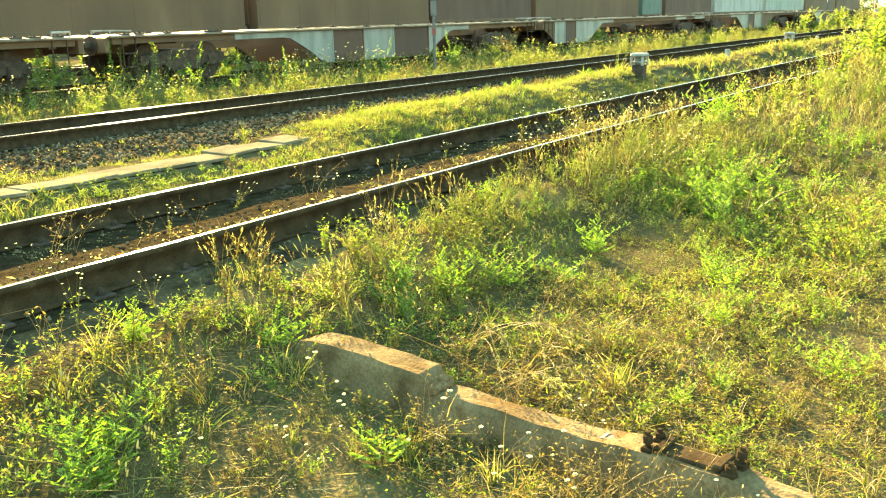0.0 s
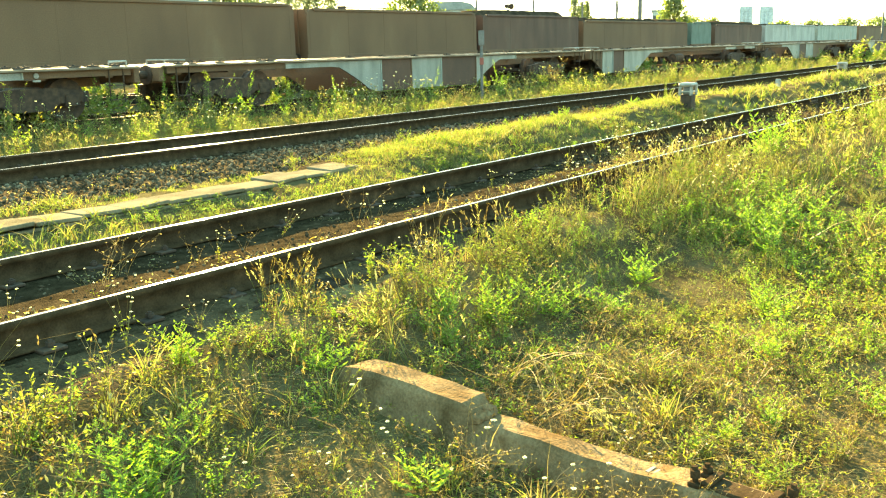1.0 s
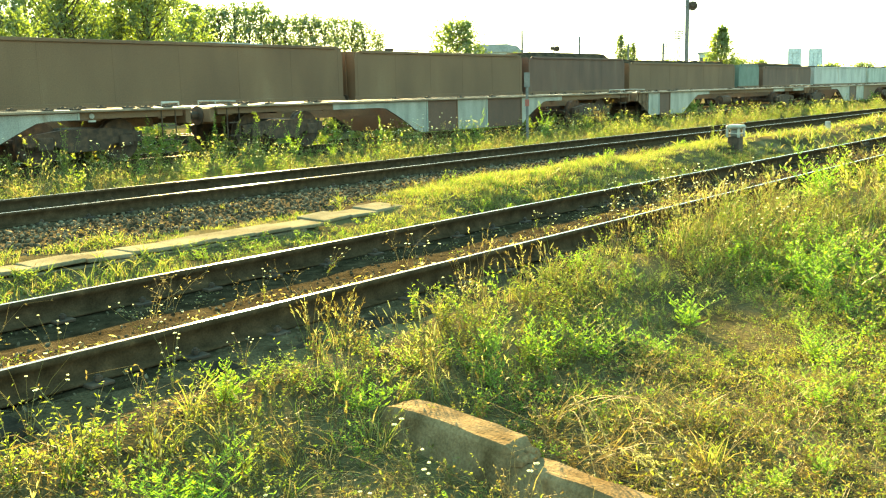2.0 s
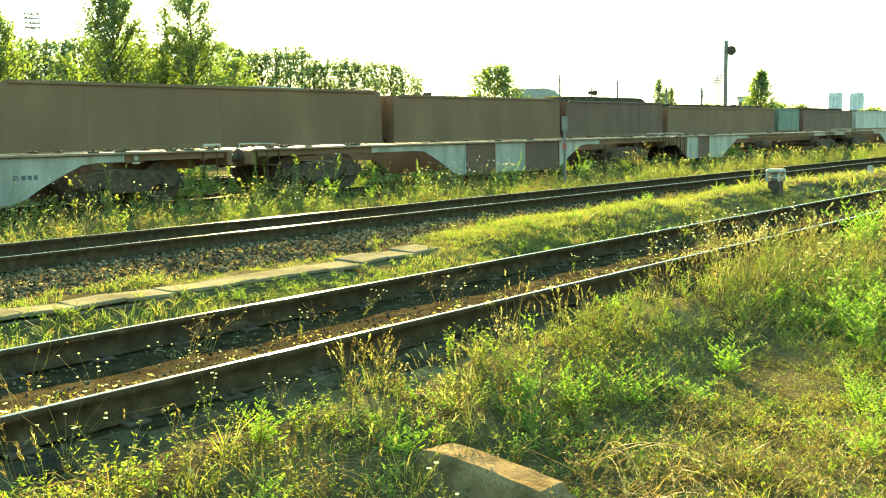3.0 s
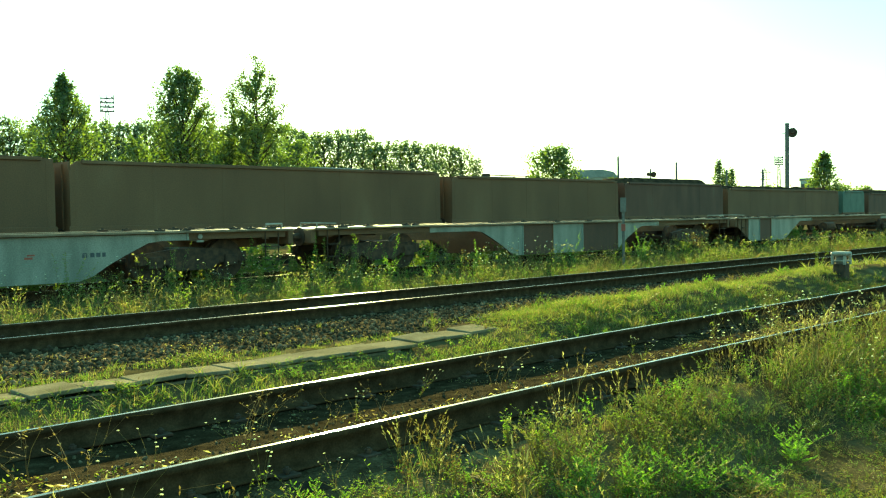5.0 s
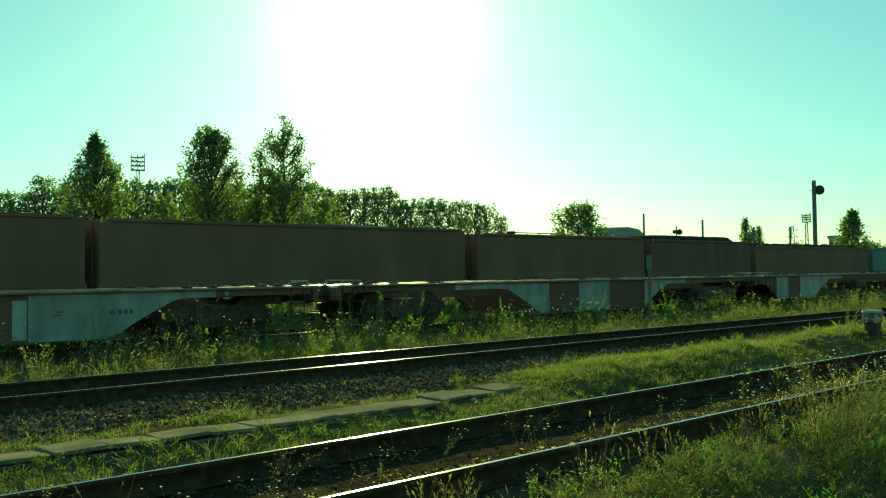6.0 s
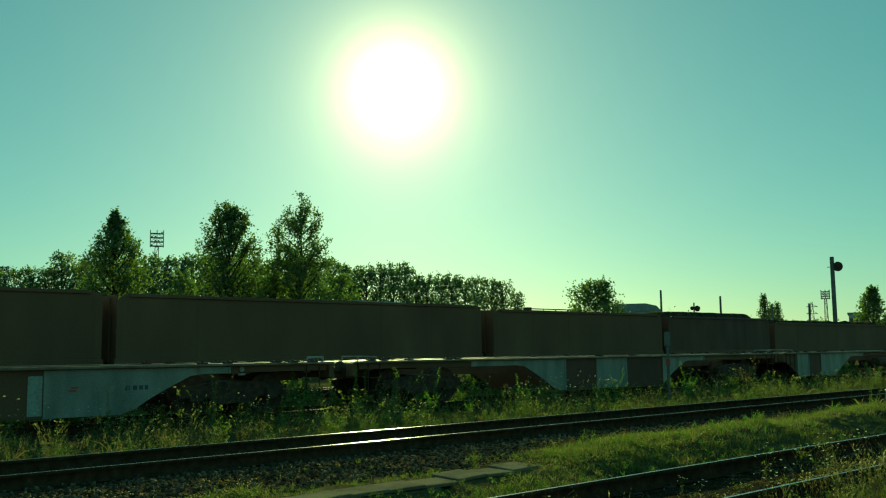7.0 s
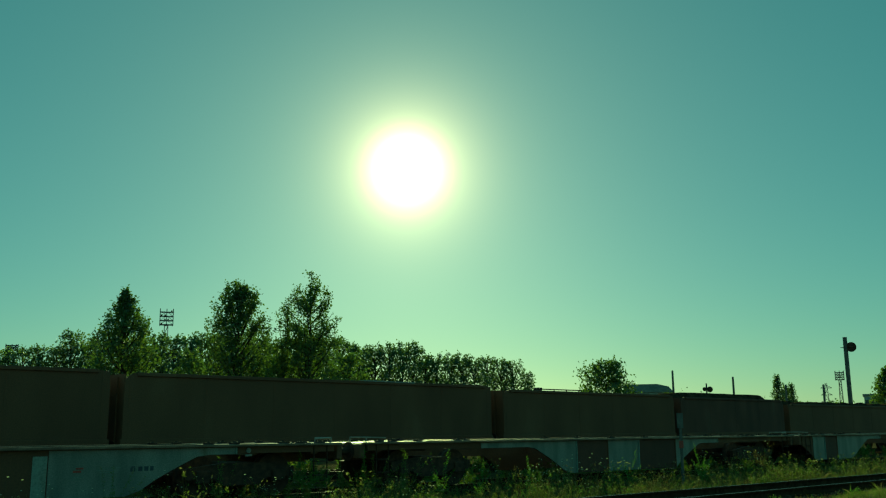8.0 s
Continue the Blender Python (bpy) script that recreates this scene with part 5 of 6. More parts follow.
def t_turf(seed, r=0.15, n=46, h=0.075, mat=GRASS, dry=0.2):
    """Patch of short fine grass, one pointed blade after another."""
    g = np.random.default_rng(seed)
    s = Shape()
    a, q = g.uniform(0, 6.28, n), r * np.sqrt(g.uniform(0, 1, n))
    p = np.stack([q * np.cos(a), q * np.sin(a), 0 * a], 1)
    tip = p + np.stack([g.normal(size=n) * 0.022, g.normal(size=n) * 0.022, h * g.uniform(0.4, 1.2, n)], 1)
    side = unit(np.stack([g.normal(size=n), g.normal(size=n), 0 * a], 1)) * 0.0035
    for sel, mm in ((g.random(n) < dry, DRY),):
        for pick_, m_ in ((sel, mm), (~sel, mat)):
            v = np.stack([p[pick_] - side[pick_], p[pick_] + side[pick_], tip[pick_]], 1).reshape(-1, 3)
            s.add(v, np.arange(len(v)).reshape(-1, 3), m_)
    return s.arrays()


def t_flakes(seed, r=0.17, n=30, big=1.0):
    """Dry curled leaf flakes and short straws blown on the stones."""
    g = np.random.default_rng(seed)
    s = Shape()
    p = np.stack([g.uniform(-r, r, n), g.uniform(-r, r, n), g.uniform(0.004, 0.03, n)], 1)
    d = np.stack([g.normal(size=n), g.normal(size=n), g.normal(size=n) * 0.35], 1)
    k = g.random(n)
    for lo, hi, L, w, mm in ((0, 0.2, 0.03, 0.012, DRY), (0.2, 0.6, 0.024, 0.012, SEED), (0.6, 0.75, 0.026, 0.013, RUSTY), (0.75, 1, 0.08, 0.003, DRY)):
        sel = (k >= lo) & (k < hi)
        add_leaves(s, p[sel], d[sel], big * L * g.uniform(0.5, 1.4, sel.sum()), w * g.uniform(0.6, 1.3, sel.sum()), mm, g, 0.5)
    return s.arrays()


def t_thatch(seed, r=0.15, n=50, ll=0.028, lw=0.0042, mats=(WEED, RUSTY, DRY), shares=(0.6, 0.9)):
    """Knotgrass: sprawling wiry stems and narrow leaves, half of them dried."""
    g = np.random.default_rng(seed)
    s = Shape()
    stems = []
    for b in range(5):
        a, q, hh = g.uniform(0, 6.28), r * g.uniform(0.5, 1.2), g.uniform(0.03, 0.13)
        u = np.linspace(0, 1, 4)
        st = np.stack([math.cos(a) * q * u, math.sin(a) * q * u, 0.006 + hh * np.sin(u * g.uniform(1.4, 2.6))], 1) + g.normal(size=(4, 3)) * [0.006, 0.006, 0.003]
        add_tube(s, st[[0, 2, 3]], [0.0015, 0.0012, 0.0008], RUSTY if g.random() < 0.5 else STEM, 3)
        stems.append(st)
    k = g.integers(0, 5, n)
    u = g.uniform(0.1, 1.0, n)
    p = np.array([[np.interp(u[i], np.linspace(0, 1, 4), stems[k[i]][:, c]) for c in range(3)] for i in range(n)])
    p += g.normal(size=(n, 3)) * [0.008, 0.008, 0.004]
    way = g.normal(size=(n, 3)) * [1, 1, 0.55] + [0, 0, 0.3]
    tone = g.random(n)
    for lo, hi, mm in ((0, shares[0], mats[0]), (shares[0], shares[1], mats[1]), (shares[1], 1.01, mats[2])):
        sel = (tone >= lo) & (tone < hi)
        add_leaves(s, p[sel], way[sel], ll * g.uniform(0.5, 1.4, sel.sum()), lw * g.uniform(0.7, 1.6, sel.sum()), mm, g)
    return s.arrays()


def t_bush(seed, h=0.6, stems=5, n=28, ll=0.042, mat=WEED, top=SEED):
    """Many-stemmed weed of small leaves, with pale tops gone to seed."""
    g = np.random.default_rng(seed)
    s = Shape()
    for b in range(stems):
        hh = h * g.uniform(0.5, 1.1)
        st = arc(g, hh, hh * g.uniform(0.08, 0.45), 4) + [g.normal() * 0.07, g.normal() * 0.07, 0]
        add_tube(s, st, np.linspace(0.004, 0.0012, 4), STEM, 3)
        u = g.uniform(0.05, 1.0, n)
        p = np.stack([np.interp(u, np.linspace(0, 1, 4), st[:, c]) for c in range(3)], 1) + g.normal(size=(n, 3)) * (0.045 * (1.15 - u))[:, None]
        way = g.normal(size=(n, 3)) * [1, 1, 0.6] + [0, 0, 0.5]
        tip = u > g.uniform(0.86, 1.0)
        for sel, mm in ((~tip, mat), (tip, top)):
            add_leaves(s, p[sel], way[sel], ll * g.uniform(0.5, 1.3, sel.sum()), ll * 0.34 * g.uniform(0.6, 1.3, sel.sum()), mm, g)
    return s.arrays()


KINDS = {
    "thatch": [t_thatch(600 + k) for k in range(5)],
    "thatch_brown": [t_thatch(610 + k, shares=(0.3, 0.85)) for k in range(4)],
    "thatch_green": [t_thatch(620 + k, 0.14, 62, 0.026, 0.006, (BRIGHT, WEED, RUSTY), (0.5, 0.9)) for k in range(4)],
    "bush": [t_bush(630 + k) for k in range(5)],
    "bush_pale": [t_bush(640 + k, 0.55, 5, 25, 0.04, GRASS, DRY) for k in range(4)],
    "bush_brown": [t_bush(650 + k, 0.5, 5, 23, 0.04, RUSTY, DRY) for k in range(3)],
    "bush_fresh": [t_bush(660 + k, 0.5, 5, 28, 0.042, BRIGHT, WEED) for k in range(3)],
    "grass_mid": [t_blades(670 + k, 0.42, 13, 0.011, 0.55, GRASS, 0.4) for k in range(4)],
    "plume": [t_plume(500 + k) for k in range(5)],
    "plume_far": [t_plume(540 + k, 0.55, 5) for k in range(4)],
    "plume_red": [t_plume(510 + k, 0.42, 6, RUSTY) for k in range(3)],
    "turf": [t_turf(520 + k) for k in range(5)],
    "flakes": [t_flakes(530 + k) for k in range(5)],
    "specks": [t_daisy(580 + k, 0.75, 9, 0.016, 5) for k in range(4)],
    "husks": [t_flakes(560 + k, 0.15, 20, 1.6) for k in range(5)],
    "weed": [t_weed(100 + k) for k in range(5)],
    "weed_tall": [t_weed(110 + k, 0.36, 7, 19, 0.021, 0.0066) for k in range(4)],
    "fresh": [t_weed(120 + k, 0.22, 6, 18, 0.021, 0.008, BRIGHT) for k in range(4)],
    "brown": [t_weed(130 + k, 0.2, 6, 15, 0.019, 0.007, RUSTY) for k in range(4)],
    "litter": [t_litter(400 + k) for k in range(4)],
    "creeper": [t_creeper(140 + k) for k in range(5)],
    "blades": [t_blades(150 + k) for k in range(5)],
    "blades_low": [t_blades(160 + k, 0.16, 14, 0.006, 0.7) for k in range(4)],
    "straw": [t_blades(170 + k, 0.36, 12, 0.005, 0.7, DRY, 0.8) for k in range(4)],
    "foxtail": [t_foxtail(180 + k) for k in range(5)],
    "ragweed": [t_ragweed(190 + k) for k in range(4)],
    "stalk": [t_stalk(200 + k) for k in range(4)],
    "daisy": [t_daisy(210 + k) for k in range(4)],
    "mugwort": [t_mugwort(220 + k) for k in range(4)],
    "mug_fresh": [t_mugwort(230 + k, 0.6, 4, BRIGHT, 0.07) for k in range(3)],
    "tall_grass": [t_blades(240 + k, 0.6, 14, 0.010, 0.5, GRASS, 0.35) for k in range(4)],
    "mug_far": [t_mugwort(250 + k, 0.7, 3, WEED, 0.12) for k in range(3)],
    "grass_far": [t_blades(260 + k, 0.35, 9, 0.022, 0.6, GRASS, 0.35) for k in range(3)],
}


def scatter(name, label, beds, avoid=()):
    """One joined field of plants. Beds: (x0, x1, y0, y1, plants per square metre, {kind: share}, scale, patchiness)."""
    Vs, Fs, Ms, n = [], [], [], 0
    for bed, (x0, x1, y0, y1, dens, mix, scale, patchy) in enumerate(beds):
        m = int((x1 - x0) * (y1 - y0) * dens)
        x, y = rng.uniform(x0, x1, m), rng.uniform(y0, y1, m)
        keep = np.ones(m, bool)
        if patchy:
            keep &= rng.random(m) < np.clip(0.68 + patchy * wobble(x, y, 1.8, 40 + bed), 0.1, 1)
        keep &= np.hypot(x, y) > 0.7
        for ax, ay, bx, by, w in avoid:
            u = np.clip(((x - ax) * (bx - ax) + (y - ay) * (by - ay)) / ((bx - ax) ** 2 + (by - ay) ** 2), 0, 1)
            keep &= np.hypot(x - ax - u * (bx - ax), y - ay - u * (by - ay)) > w
        x, y = x[keep], y[keep]
        names = list(mix)
        field = np.stack([math.log(mix[k]) + 1.1 * wobble(x, y, 1.6, 60 + 7 * i + bed) + rng.gumbel(size=len(x)) * 0.8 for i, k in enumerate(names)], 1)
        pick = field.argmax(1)
        for i, k in enumerate(names):
            var = rng.integers(0, len(KINDS[k]), len(x))
            for vi, (V, F, M) in enumerate(KINDS[k]):
                sel = np.where((pick == i) & (var == vi))[0]
                if not len(sel):
                    continue
                q = len(sel)
                a = rng.uniform(0, 6.28, q)
                sc = scale * rng.uniform(0.65, 1.3, q) * (1 + 0.3 * wobble(x[sel], y[sel], 1.1, 90))
                c, s = np.cos(a) * sc, np.sin(a) * sc
                tx, ty = rng.normal(size=q) * 0.18, rng.normal(size=q) * 0.18
                vx = V[None, :, 0] * c[:, None] - V[None, :, 1] * s[:, None]
                vy = V[None, :, 0] * s[:, None] + V[None, :, 1] * c[:, None]
                vz = V[None, :, 2] * sc[:, None]
                P = np.stack([vx + x[sel][:, None] + vz * tx[:, None], vy + y[sel][:, None] + vz * ty[:, None], vz + ground_z(x[sel], y[sel])[:, None] - 0.008], -1)
                Vs.append(P.reshape(-1, 3).astype(np.float32))
                Fs.append((F[None] + (np.arange(q) * len(V))[:, None, None] + n).reshape(-1, 3))
                Ms.append(np.tile(M, q))
                n += q * len(V)
    ob = new(name, mesh_from(name, np.concatenate(Vs), np.concatenate(Fs), np.concatenate(Ms), PLANT_MATS))
    return tagged(ob, label, "vegetation", kind="stuff")


SLEEPER_BED = [(3.50, 3.20, 3.16, 0.65, 0.17)]
MEADOW = {"thatch": 6, "thatch_brown": 5, "thatch_green": 2.2, "weed": 2.2, "creeper": 1.0, "brown": 1.2, "fresh": 0.9, "blades": 0.8, "stalk": 1.0, "weed_tall": 0.5, "straw": 0.3, "daisy": 0.05}
scatter("verge_weeds", "dense low green and yellowing weeds on the verge", [
    (1.2, 3.1, 0.2, 2.9, 100, MEADOW, 0.66, 0.35),
    (3.1, 7.5, 0.2, 3.0, 75, {"thatch": 3, "thatch_brown": 4, "thatch_green": 0.7}, 0.9, 0.35),
    (3.1, 6.5, 0.2, 2.9, 130, MEADOW, 0.63, 0.2),
    (1.0, 6.5, 2.9, 3.8, 95, {"weed": 4, "weed_tall": 3, "blades": 1, "fresh": 1.4, "stalk": 0.4, "daisy": 0.15, "foxtail": 0.15, "plume": 0.4, "plume_red": 0.6, "brown": 0.8, "thatch_green": 2.5, "thatch": 2}, 0.86, 0.3),
    (4.2, 7.5, 3.4, 4.1, 60, {"weed": 3, "thatch": 2, "plume": 0.7, "plume_red": 0.8, "fresh": 0.8, "blades": 0.6, "weed_tall": 1}, 0.8, 0.3),
    (1.2, 4.2, 0.4, 4.0, 45, {"litter": 3, "creeper": 2}, 0.9, 0.0),
    (3.55, 4.0, 3.85, 4.1, 130, {"plume_red": 4, "brown": 2}, 0.8, 0.0),
    (2.45, 3.0, 0.7, 1.9, 60, {"stalk": 2, "straw": 1.5, "blades": 1.5, "foxtail": 0.8, "weed": 1}, 0.62, 0.3),
    (2.72, 3.16, 0.6, 2.3, 85, {"stalk": 3, "straw": 0.8, "weed": 1.5, "thatch": 1.5, "blades": 0.5}, 0.72, 0.3),
    (2.2, 3.1, 0.6, 3.3, 26, {"weed": 3, "blades": 1.5, "stalk": 1, "straw": 1, "daisy": 0.4}, 0.7, 0.4),
    (5.5, 10, 1.0, 3.6, 45, {"creeper": 5, "fresh": 1}, 1.15, 0.0),
    (5.5, 9, 2.8, 3.9, 40, {"thatch": 3, "weed": 2, "thatch_brown": 1.2, "weed_tall": 0.6}, 0.95, 0.0),
    (8.2, 10.4, 2.7, 3.5, 60, {"thatch_green": 2, "fresh": 2.5, "weed_tall": 0.5}, 1.25, 0.15),
    (6.5, 12, 0.6, 3.0, 70, MEADOW, 0.95, 0.12),
    (6.0, 12, 3.0, 4.1, 80, {"weed_tall": 3.4, "thatch": 2, "blades": 1.2, "plume": 1.3, "plume_red": 0.9, "fresh": 1.6, "brown": 0.8, "stalk": 0.3, "daisy": 0.2, "foxtail": 0.7}, 1.0, 0.35),
    (12, 22, 1.0, 4.3, 26, {"weed_tall": 3, "tall_grass": 0.3, "plume": 1.8, "plume_red": 0.8, "fresh": 2.6, "foxtail": 0.6, "mugwort": 0.25}, 1.2, 0.3),
    (-5, 1.4, -5, 3.6, 26, {"turf": 4, "creeper": 1}, 1.5, 0.3),
    (1.2, 6.5, -5, 0.4, 26, {"turf": 4, "creeper": 1}, 1.5, 0.3),
    (-9, 1.3, -6, 3.7, 7, {"grass_far": 3, "creeper": 2}, 0.7, 0.2),
    (1.2, 14, -6, 0.5, 7, {"grass_far": 3, "creeper": 2}, 0.7, 0.2),
    (14, 40, -6, 1.2, 2, {"grass_far": 3, "mug_far": 0.6}, 1.0, 0.2),
    (22, 60, 2.0, 4.4, 9, {"mug_far": 2, "grass_far": 4}, 1.3, 0.3),
    (60, 140, 4, 16, 0.8, {"mug_far": 1, "grass_far": 4}, 1.8, 0.2),
], SLEEPER_BED)
scatter("trackside_fringe", "thin stalks and small white flowers along the near rail", [
    (2.4, 7, 3.6, 4.1, 9, {"stalk": 0.5, "daisy": 0.6, "weed": 3, "plume": 0.15, "plume_red": 0.8}, 0.65, 0.6),
    (6.5, 13, 4.0, 4.5, 11, {"stalk": 0.8, "daisy": 0.9, "weed_tall": 1.6, "foxtail": 0.5, "plume": 0.7, "plume_red": 0.6}, 0.8, 0.6),
    (1.5, 12, 4.63, 5.08, 115, {"husks": 1}, 1.0, 0.3),
    (1.5, 12, 4.9, 5.3, 16, {"flakes": 1}, 0.85, 0.5),
    (1.5, 12, 5.4, 6.0, 6, {"flakes": 1}, 0.8, 0.4),
    (1.5, 10, 5.3, 6.0, 3, {"litter": 1}, 0.8, 0.3),
    (1.5, 10, 4.7, 5.6, 4, {"daisy": 2, "stalk": 1.5, "creeper": 1}, 0.75, 0.5),
    (10, 30, 4.6, 6.0, 3, {"daisy": 1, "weed": 1, "stalk": 1, "creeper": 1}, 0.9, 0.4),
])
scatter("strip_grass", "short grass and weeds between the two tracks", [
    (2, 9, 6.45, 8.1, 40, {"turf": 1}, 0.9, 0.5),
    (9, 21, 6.45, 8.2, 60, {"turf": 1}, 1.0, 0.35),
    (9.6, 21, 8.2, 9.4, 68, {"turf": 1}, 1.0, 0.35),
    (2, 8.5, 9.0, 10.6, 9, {"flakes": 1}, 0.9, 0.5),
    (2, 8.5, 8.72, 9.2, 36, {"turf": 1}, 0.9, 0.6),
    (1.5, 9, 6.35, 8.12, 40, {"blades_low": 3, "creeper": 4, "thatch_green": 2.5, "fresh": 1, "weed": 0.8}, 0.75, 0.45),
    (2, 12, 7.75, 8.22, 90, {"blades_low": 4, "creeper": 4, "thatch_green": 2}, 0.8, 0.3),
    (2, 9, 8.72, 9.25, 40, {"blades_low": 4, "creeper": 2, "blades": 1}, 0.85, 0.6),
    (9.4, 13, 7.6, 9.2, 40, {"blades_low": 3, "creeper": 3}, 0.85, 0.0),
    (9, 20, 6.5, 9.6, 36, {"blades_low": 4, "blades": 0.7, "creeper": 4, "brown": 1.2, "straw": 0.3, "fresh": 1.2, "weed": 1}, 0.8, 0.35),
    (20, 45, 6.6, 9.9, 16, {"grass_far": 5, "blades": 2}, 0.75, 0.25),
    (-9, 1.5, 6.4, 9.2, 6, {"grass_far": 1}, 0.6, 0.2),
    (45, 90, 6.6, 10.2, 3, {"grass_far": 5}, 0.9, 0.2),
    (3, 20, 9.3, 10.3, 3, {"blades_low": 3, "creeper": 2}, 0.9, 0.6),
])
scatter("siding_weeds", "tall sunlit weeds along the overgrown siding", [
    (4, 34, 13.05, 14.1, 26, {"plume_far": 4, "blades": 2, "grass_mid": 2, "bush_pale": 2, "bush_brown": 1, "foxtail": 0.5}, 0.65, 0.35),
    (4, 34, 13.6, 17.6, 10, {"grass_mid": 3, "bush_pale": 2, "bush": 1}, 0.85, 0.1),
    (4, 30, 13.6, 15.6, 9, {"specks": 0.8, "grass_mid": 2, "bush": 3, "bush_pale": 3, "bush_fresh": 1, "bush_brown": 1.2, "plume_far": 5, "plume_red": 1.5}, 0.9, 0.3),
    (4, 30, 15.4, 17.9, 7, {"specks": 2.2, "grass_mid": 2, "bush": 5, "bush_fresh": 1.6, "bush_pale": 3, "bush_brown": 1.5, "plume_far": 3, "plume_red": 1}, 1.05, 0.4),
    (-9, 4, 13.2, 17.6, 6, {"grass_far": 3, "mug_far": 1}, 0.8, 0.2),
    (30, 60, 13.3, 17.7, 8, {"bush": 3, "bush_pale": 3, "bush_brown": 1, "grass_mid": 3}, 1.1, 0.3),
    (60, 130, 13.3, 17.5, 1.2, {"mug_far": 3, "grass_far": 3}, 1.2, 0.3),
    (4, 40, 20.3, 22.5, 2.8, {"mug_far": 3, "mug_fresh": 1}, 1.25, 0.2),
    (4, 40, 18.4, 20.0, 3, {"mug_far": 2, "tall_grass": 2}, 0.8, 0.4),
    (4, 60, 22.5, 26.5, 1.0, {"mug_far": 2, "grass_far": 3}, 1.0, 0.3),
    (4, 60, 30.5, 36, 0.4, {"mug_far": 2, "grass_far": 2}, 1.4, 0.3),
])


# ---- single plants that stand out ----
def plant(kind, seed_mesh, x, y, scale, name, label, category, group, rz=0.0, lift=0.0):
    """A thing with its stem mesh and leaf mesh, parted by material."""
    V, F, M = seed_mesh
    t = empty(name, x, y, float(ground_z(x, y)) - 0.01 + lift, label, category, group, rz=rz)
    t.scale = (scale, scale, scale)
    head, run = {"daisy": (M == FLOWER, 30), "fleabane": (M == FLOWER, 22), "foxtail": (M == SEED, 48)}.get(kind, (M < 0, 1))
    stems, step = np.where(M == STEM)[0], {"daisy": 18, "fleabane": 18, "mugwort": 18, "ragweed": 32}.get(kind, 10 ** 6)
    groups = [("stem", stems[i:i + step]) for i in range(0, len(stems), step)] + [("leaves", np.where((M != STEM) & ~head)[0])]
    spots = np.where(head)[0]
    groups += [("seed_head" if kind == "foxtail" else "flower_head", spots[i:i + run]) for i in range(0, len(spots), run)]
    for pname, idx in groups:
        if len(idx):
            used, inv = np.unique(F[idx], return_inverse=True)
            ob = new(pname, mesh_from(pname, V[used], inv.reshape(-1, 3), M[idx], PLANT_MATS))
            ob.parent = t
    return t


RAG = [t_ragweed(300 + k, 0.36, 9, 0.105, BRIGHT, 6) for k in range(3)]
for x_, y_, s_, v_ in ((4.5, 3.4, 0.95, 0), (4.74, 3.2, 1.0, 1), (5.16, 3.0, 0.95, 0), (4.3, 3.2, 0.7, 1), (6.39, 2.89, 0.95, 1), (5.6, 2.75, 0.65, 0), (3.9, 1.5, 0.45, 2), (4.1, 1.4, 0.5, 1), (4.31, 1.28, 0.55, 0), (4.76, 0.82, 0.8, 2), (5.27, 1.61, 0.75, 1), (1.98, 2.98, 1.1, 2), (2.15, 3.2, 1.0, 0), (8.4, 2.75, 1.5, 1), (8.8, 2.5, 1.4, 2), (8.0, 2.5, 1.3, 0), 
                       (3.4, 3.4, 0.75, 0), (6.3, 1.9, 0.8, 2), (12.6, 4.0, 1.9, 1), (3.75, 1.1, 0.5, 0), (2.8, 3.75, 0.8, 1)):
    plant("ragweed", RAG[v_], x_, y_, s_, "ragweed_plant", "fresh green ragweed with feathered leaves among dry weeds", "weed", "bright ragweed plants", x_ * 97)
LOBED = t_ragweed(320, 0.12, 4, 0.15, BRIGHT, 3)
plant("ragweed", LOBED, 2.86, 2.24, 1.0, "ragweed_plant", "low light-green plant with broad lobed leaves, beside the sleeper", "weed", "bright ragweed plants")
FOX = [t_foxtail(330 + k, 0.46, 7, 1.8) for k in range(3)]
for x_, y_, s_ in ((2.1, 3.4, 0.55), (2.2, 3.5, 0.5), (1.85, 3.3, 0.5), (1.7, 3.05, 0.55), (2.35, 3.3, 0.5), (2.2, 2.95, 0.5), (1.95, 2.8, 0.5), (2.75, 3.6, 0.5), (9.6, 4.0, 1.0), (10.2, 4.1, 1.1), (10.8, 3.9, 1.1), (8.6, 4.1, 0.9), (11.6, 4.2, 1.2)):
    plant("foxtail", FOX[int(x_ * 10) % 3], x_, y_, s_, "bristle_grass", "bristle grass with pale yellow seed heads", "grass", "bristle grass tufts", x_ * 131)
HEADS = [t_daisy(340 + k, 0.36, 3, 0.015, 12) for k in range(3)]
for x_, y_, s_ in ((2.97, 2.52, 0.75), (3.0, 2.72, 0.8), (3.0, 1.95, 0.85), (2.3, 2.8, 0.7), (2.9, 1.35, 0.8), (2.85, 1.65, 0.7), (2.45, 2.6, 0.6), (3.1, 1.6, 0.7)):
    plant("daisy", HEADS[int(x_ * 10) % 3], x_, y_, s_, "wild_carrot", "wild flower with small white heads on thin stems", "wildflower", "white wildflowers", x_ * 171)
ERI = [t_daisy(370 + k, 0.55, 9, 0.012, 8) for k in range(2)]
for x_, y_, s_ in ((8.2, 4.3, 1.0), (8.8, 4.2, 1.1), (9.4, 4.45, 1.0), (9.9, 4.3, 1.15), (10.6, 4.4, 1.1), (7.6, 4.25, 0.9), (2.4, 4.7, 0.7), (3.0, 4.8, 0.65), (1.9, 4.05, 0.8), (2.7, 4.1, 0.7), (11.4, 4.5, 1.1)):
    plant("fleabane", ERI[int(x_ * 10) % 2], x_, y_, s_, "fleabane", "thin-stemmed fleabane with tiny white heads by the rail", "wildflower", "fleabane along the near rail", x_ * 91)
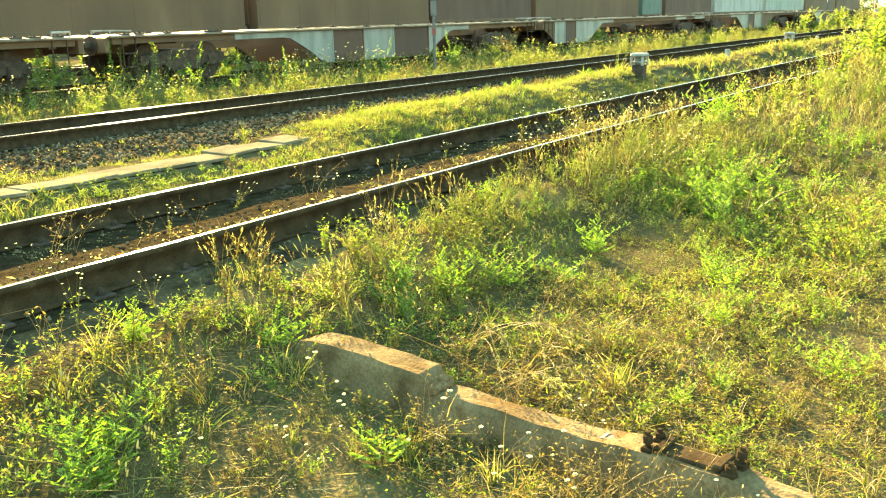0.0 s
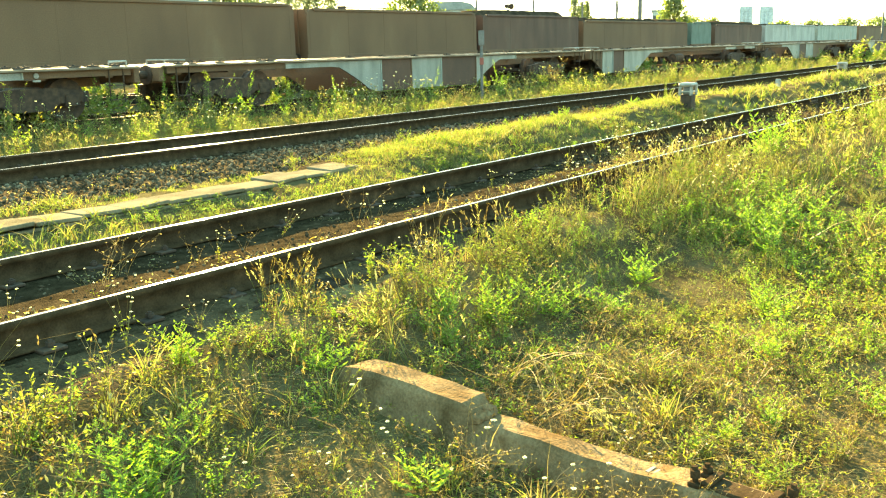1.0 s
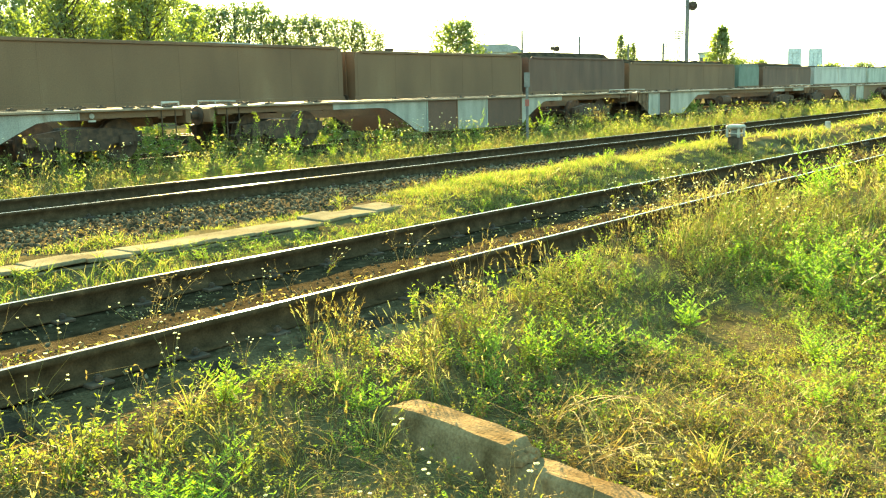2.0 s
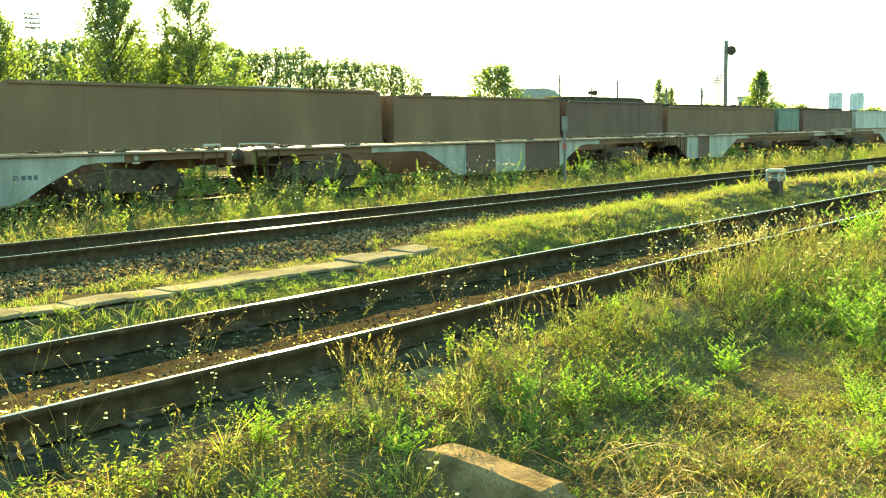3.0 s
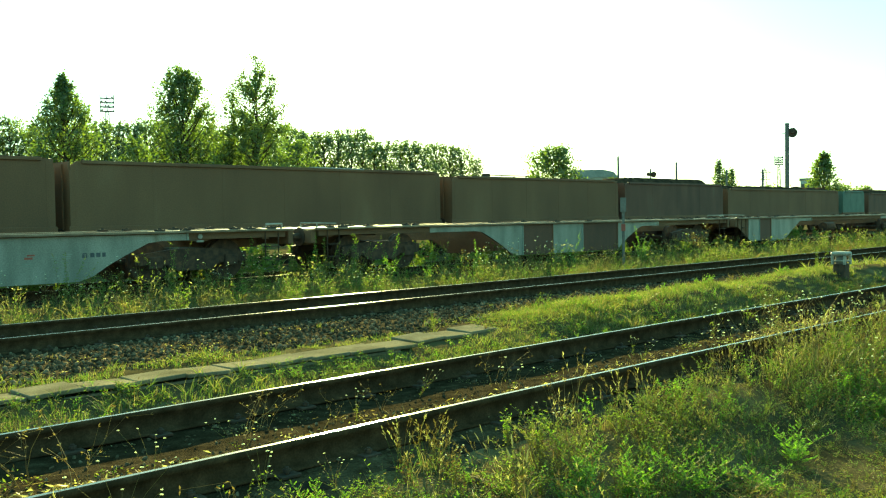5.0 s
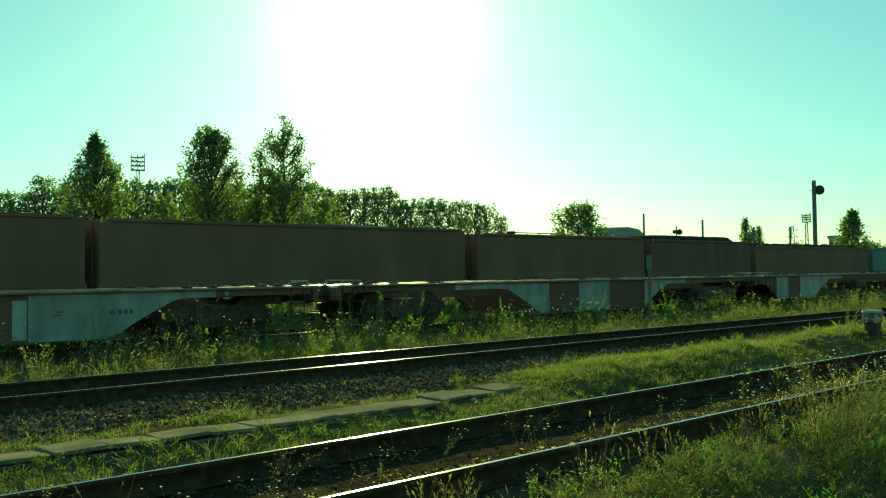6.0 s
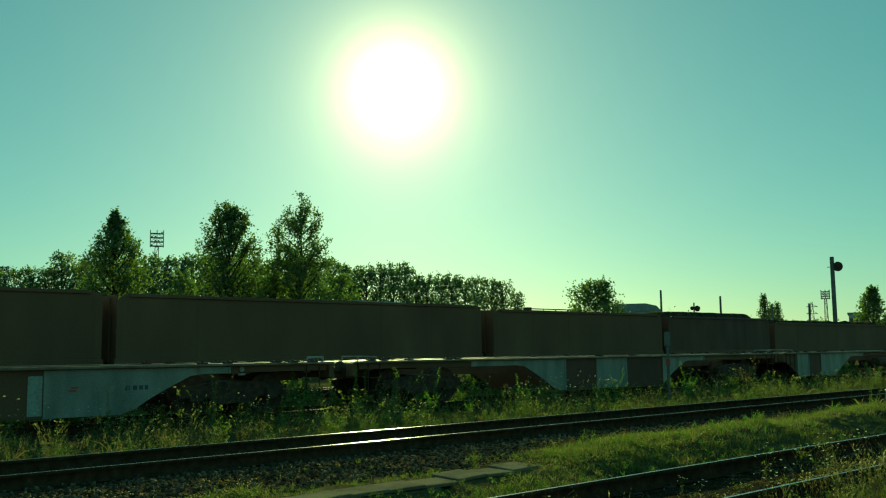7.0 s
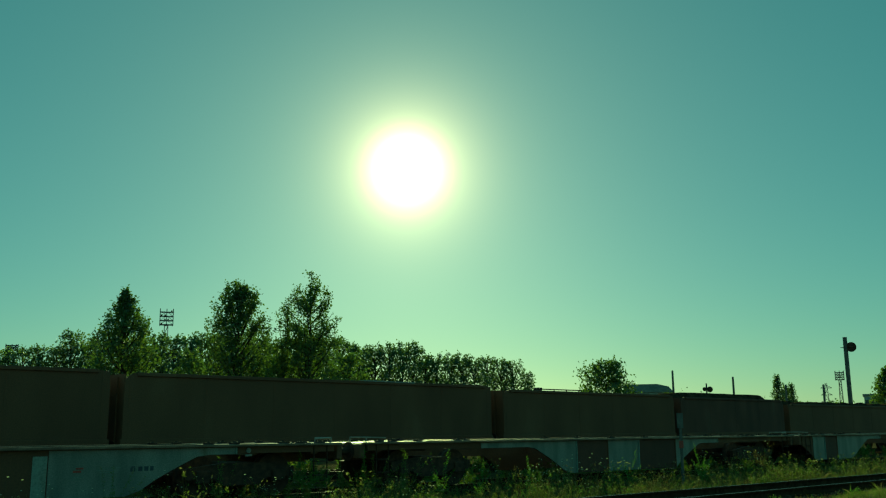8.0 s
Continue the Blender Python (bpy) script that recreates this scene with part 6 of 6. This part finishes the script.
MUG = [t_bush(350 + k, 1.2, 7, 90, 0.042, m_, m_) for k, m_ in enumerate((WEED, BRIGHT, RUSTY))]
for x_, y_, s_, v_ in ((13.6, 16.6, 1.05, 0), (12.9, 16.9, 1.0, 0), (14.4, 16.3, 1.0, 1), (29.2, 16.6, 1.35, 2), (28.4, 16.4, 1.1, 2), (23.2, 15.2, 1.0, 1), (9.2, 16.9, 1.0, 0), (6.9, 16.7, 0.9, 0), (16.4, 15.4, 0.85, 1), (20.5, 15.6, 0.9, 1), (15.2, 15.9, 0.8, 1), (11.6, 17.5, 1.0, 1), (12.3, 17.4, 0.9, 0), (13.2, 17.6, 1.0, 1), (17.2, 17.3, 0.8, 0),
                       (20.0, 8.1, 0.8, 2), (20.35, 8.3, 0.6, 2), (19.3, 8.3, 0.45, 0)):
    plant("mugwort", MUG[v_], x_, y_, s_, "tall_weed", ("dry rust-brown tall weed", "tall fresh green weed", "tall dark green weed")[(2, 1, 0)[v_]] + " beside the siding", "weed", "tall weeds by the sidings", x_ * 57)
STRAW = t_stalk(360, 0.75, 9)
for x_, y_, s_, r_ in ((3.45, 1.95, 0.9, 200), (3.55, 1.6, 0.7, 250), (9.3, 4.35, 1.0, 30), (8.7, 4.4, 0.9, 90)):
    plant("stalk", STRAW, x_, y_, s_, "dry_stalks", "bent bunch of dry straw-coloured stalks", "dry grass", "bunches of dry stalks", r_)


def arched_straw(x, y, seed, toward, n=7, span=0.95, rise=0.3):
    """Long dead grass stems that arch over together and hang down at the tips."""
    g = np.random.default_rng(seed)
    t = empty("arched_grass", x, y, float(ground_z(x, y)) - 0.01, "long dead grass stems arching over the broken sleeper", "dry grass", "bunches of dry stalks")
    for b in range(n):
        a = radians(toward + g.uniform(-22, 22))
        L, h = span * g.uniform(0.55, 1.1), rise * g.uniform(0.6, 1.15)
        u = np.linspace(0, 1, 9)
        st = np.stack([math.cos(a) * L * u, math.sin(a) * L * u, h * np.sin(u * g.uniform(2.1, 2.7)) + 0.02], 1) + [g.normal() * 0.05, g.normal() * 0.05, 0]
        s = Shape()
        add_tube(s, st, np.linspace(0.0026, 0.001, 9), DRY, 4)
        m = 26
        v = g.uniform(0.62, 1.0, m)
        p = np.stack([np.interp(v, u, st[:, c]) for c in range(3)], 1)
        add_leaves(s, p, (st[-1] - st[-2]) + g.normal(size=(m, 3)) * 0.03, 0.03, 0.004, SEED, g)
        add_leaves(s, st[[1, 2, 3]], g.normal(size=(3, 3)) + [math.cos(a), math.sin(a), 0.2], 0.16, 0.006, DRY, g)
        V, F, M = s.arrays()
        ob = new("stem", mesh_from("stem", V, F, M, PLANT_MATS))
        ob.parent = t


arched_straw(4.05, 2.6, 71, -118)
arched_straw(3.75, 2.25, 72, -105, 6, 0.75, 0.22)
arched_straw(4.3, 2.3, 73, -130, 5, 0.8, 0.2)


# ---- ballast stones ----
def stone_field(name, label, beds):
    g = np.random.default_rng(77)
    tmpl = []
    for k in range(6):
        bm = bmesh.new()
        bmesh.ops.create_icosphere(bm, subdivisions=1, radius=1.0)
        V = np.array([v.co[:] for v in bm.verts]) * (1 + g.uniform(-0.3, 0.25, (len(bm.verts), 1))) * [1.25, 0.9, 0.55]
        bm.faces.ensure_lookup_table()
        F = np.array([[v.index for v in f.verts] for f in bm.faces])
        bm.free()
        tmpl.append((V, F))
    Vs, Fs, n = [], [], 0
    for x0, x1, y0, y1, dens, size in beds:
        m = int((x1 - x0) * (y1 - y0) * dens)
        x, y, kind = g.uniform(x0, x1, m), g.uniform(y0, y1, m), g.integers(0, 6, m)
        for k, (V, F) in enumerate(tmpl):
            sel = np.where(kind == k)[0]
            q = len(sel)
            R = np.linalg.qr(g.normal(size=(q, 3, 3)))[0]
            s = size * g.uniform(0.5, 1.4, q)
            P = np.einsum("nij,vj->nvi", R, V) * s[:, None, None] + np.stack([x[sel], y[sel], ground_z(x[sel], y[sel]) + s * 0.25], 1)[:, None]
            Vs.append(P.reshape(-1, 3))
            Fs.append((F[None] + (np.arange(q) * len(V))[:, None, None] + n).reshape(-1, 3))
            n += q * len(V)
    V, F = np.concatenate(Vs), np.concatenate(Fs)
    return tagged(new(name, mesh_from(name, V, F, None, (STONE,))), label, "ballast", kind="stuff")


stone_field("ballast_stones", "loose grey crushed stones between the rails", [
    (1.5, 10, 4.0, 6.6, 45, 0.014), (1.5, 10, 4.63, 5.4, 140, 0.0095), (10, 14, 4.63, 5.35, 90, 0.016), (10, 26, 4.3, 6.5, 40, 0.024),
    (2.5, 11, 9.05, 11.0, 150, 0.028), (2.5, 11, 9.0, 11.0, 120, 0.014), (11, 18, 9.3, 11.0, 110, 0.03), (18, 30, 9.6, 11.0, 40, 0.034), (3, 20, 11.2, 13.2, 30, 0.03),
    (1.2, 5, 3.4, 4.0, 25, 0.02), (4, 14, 17.6, 18.2, 20, 0.035),
])
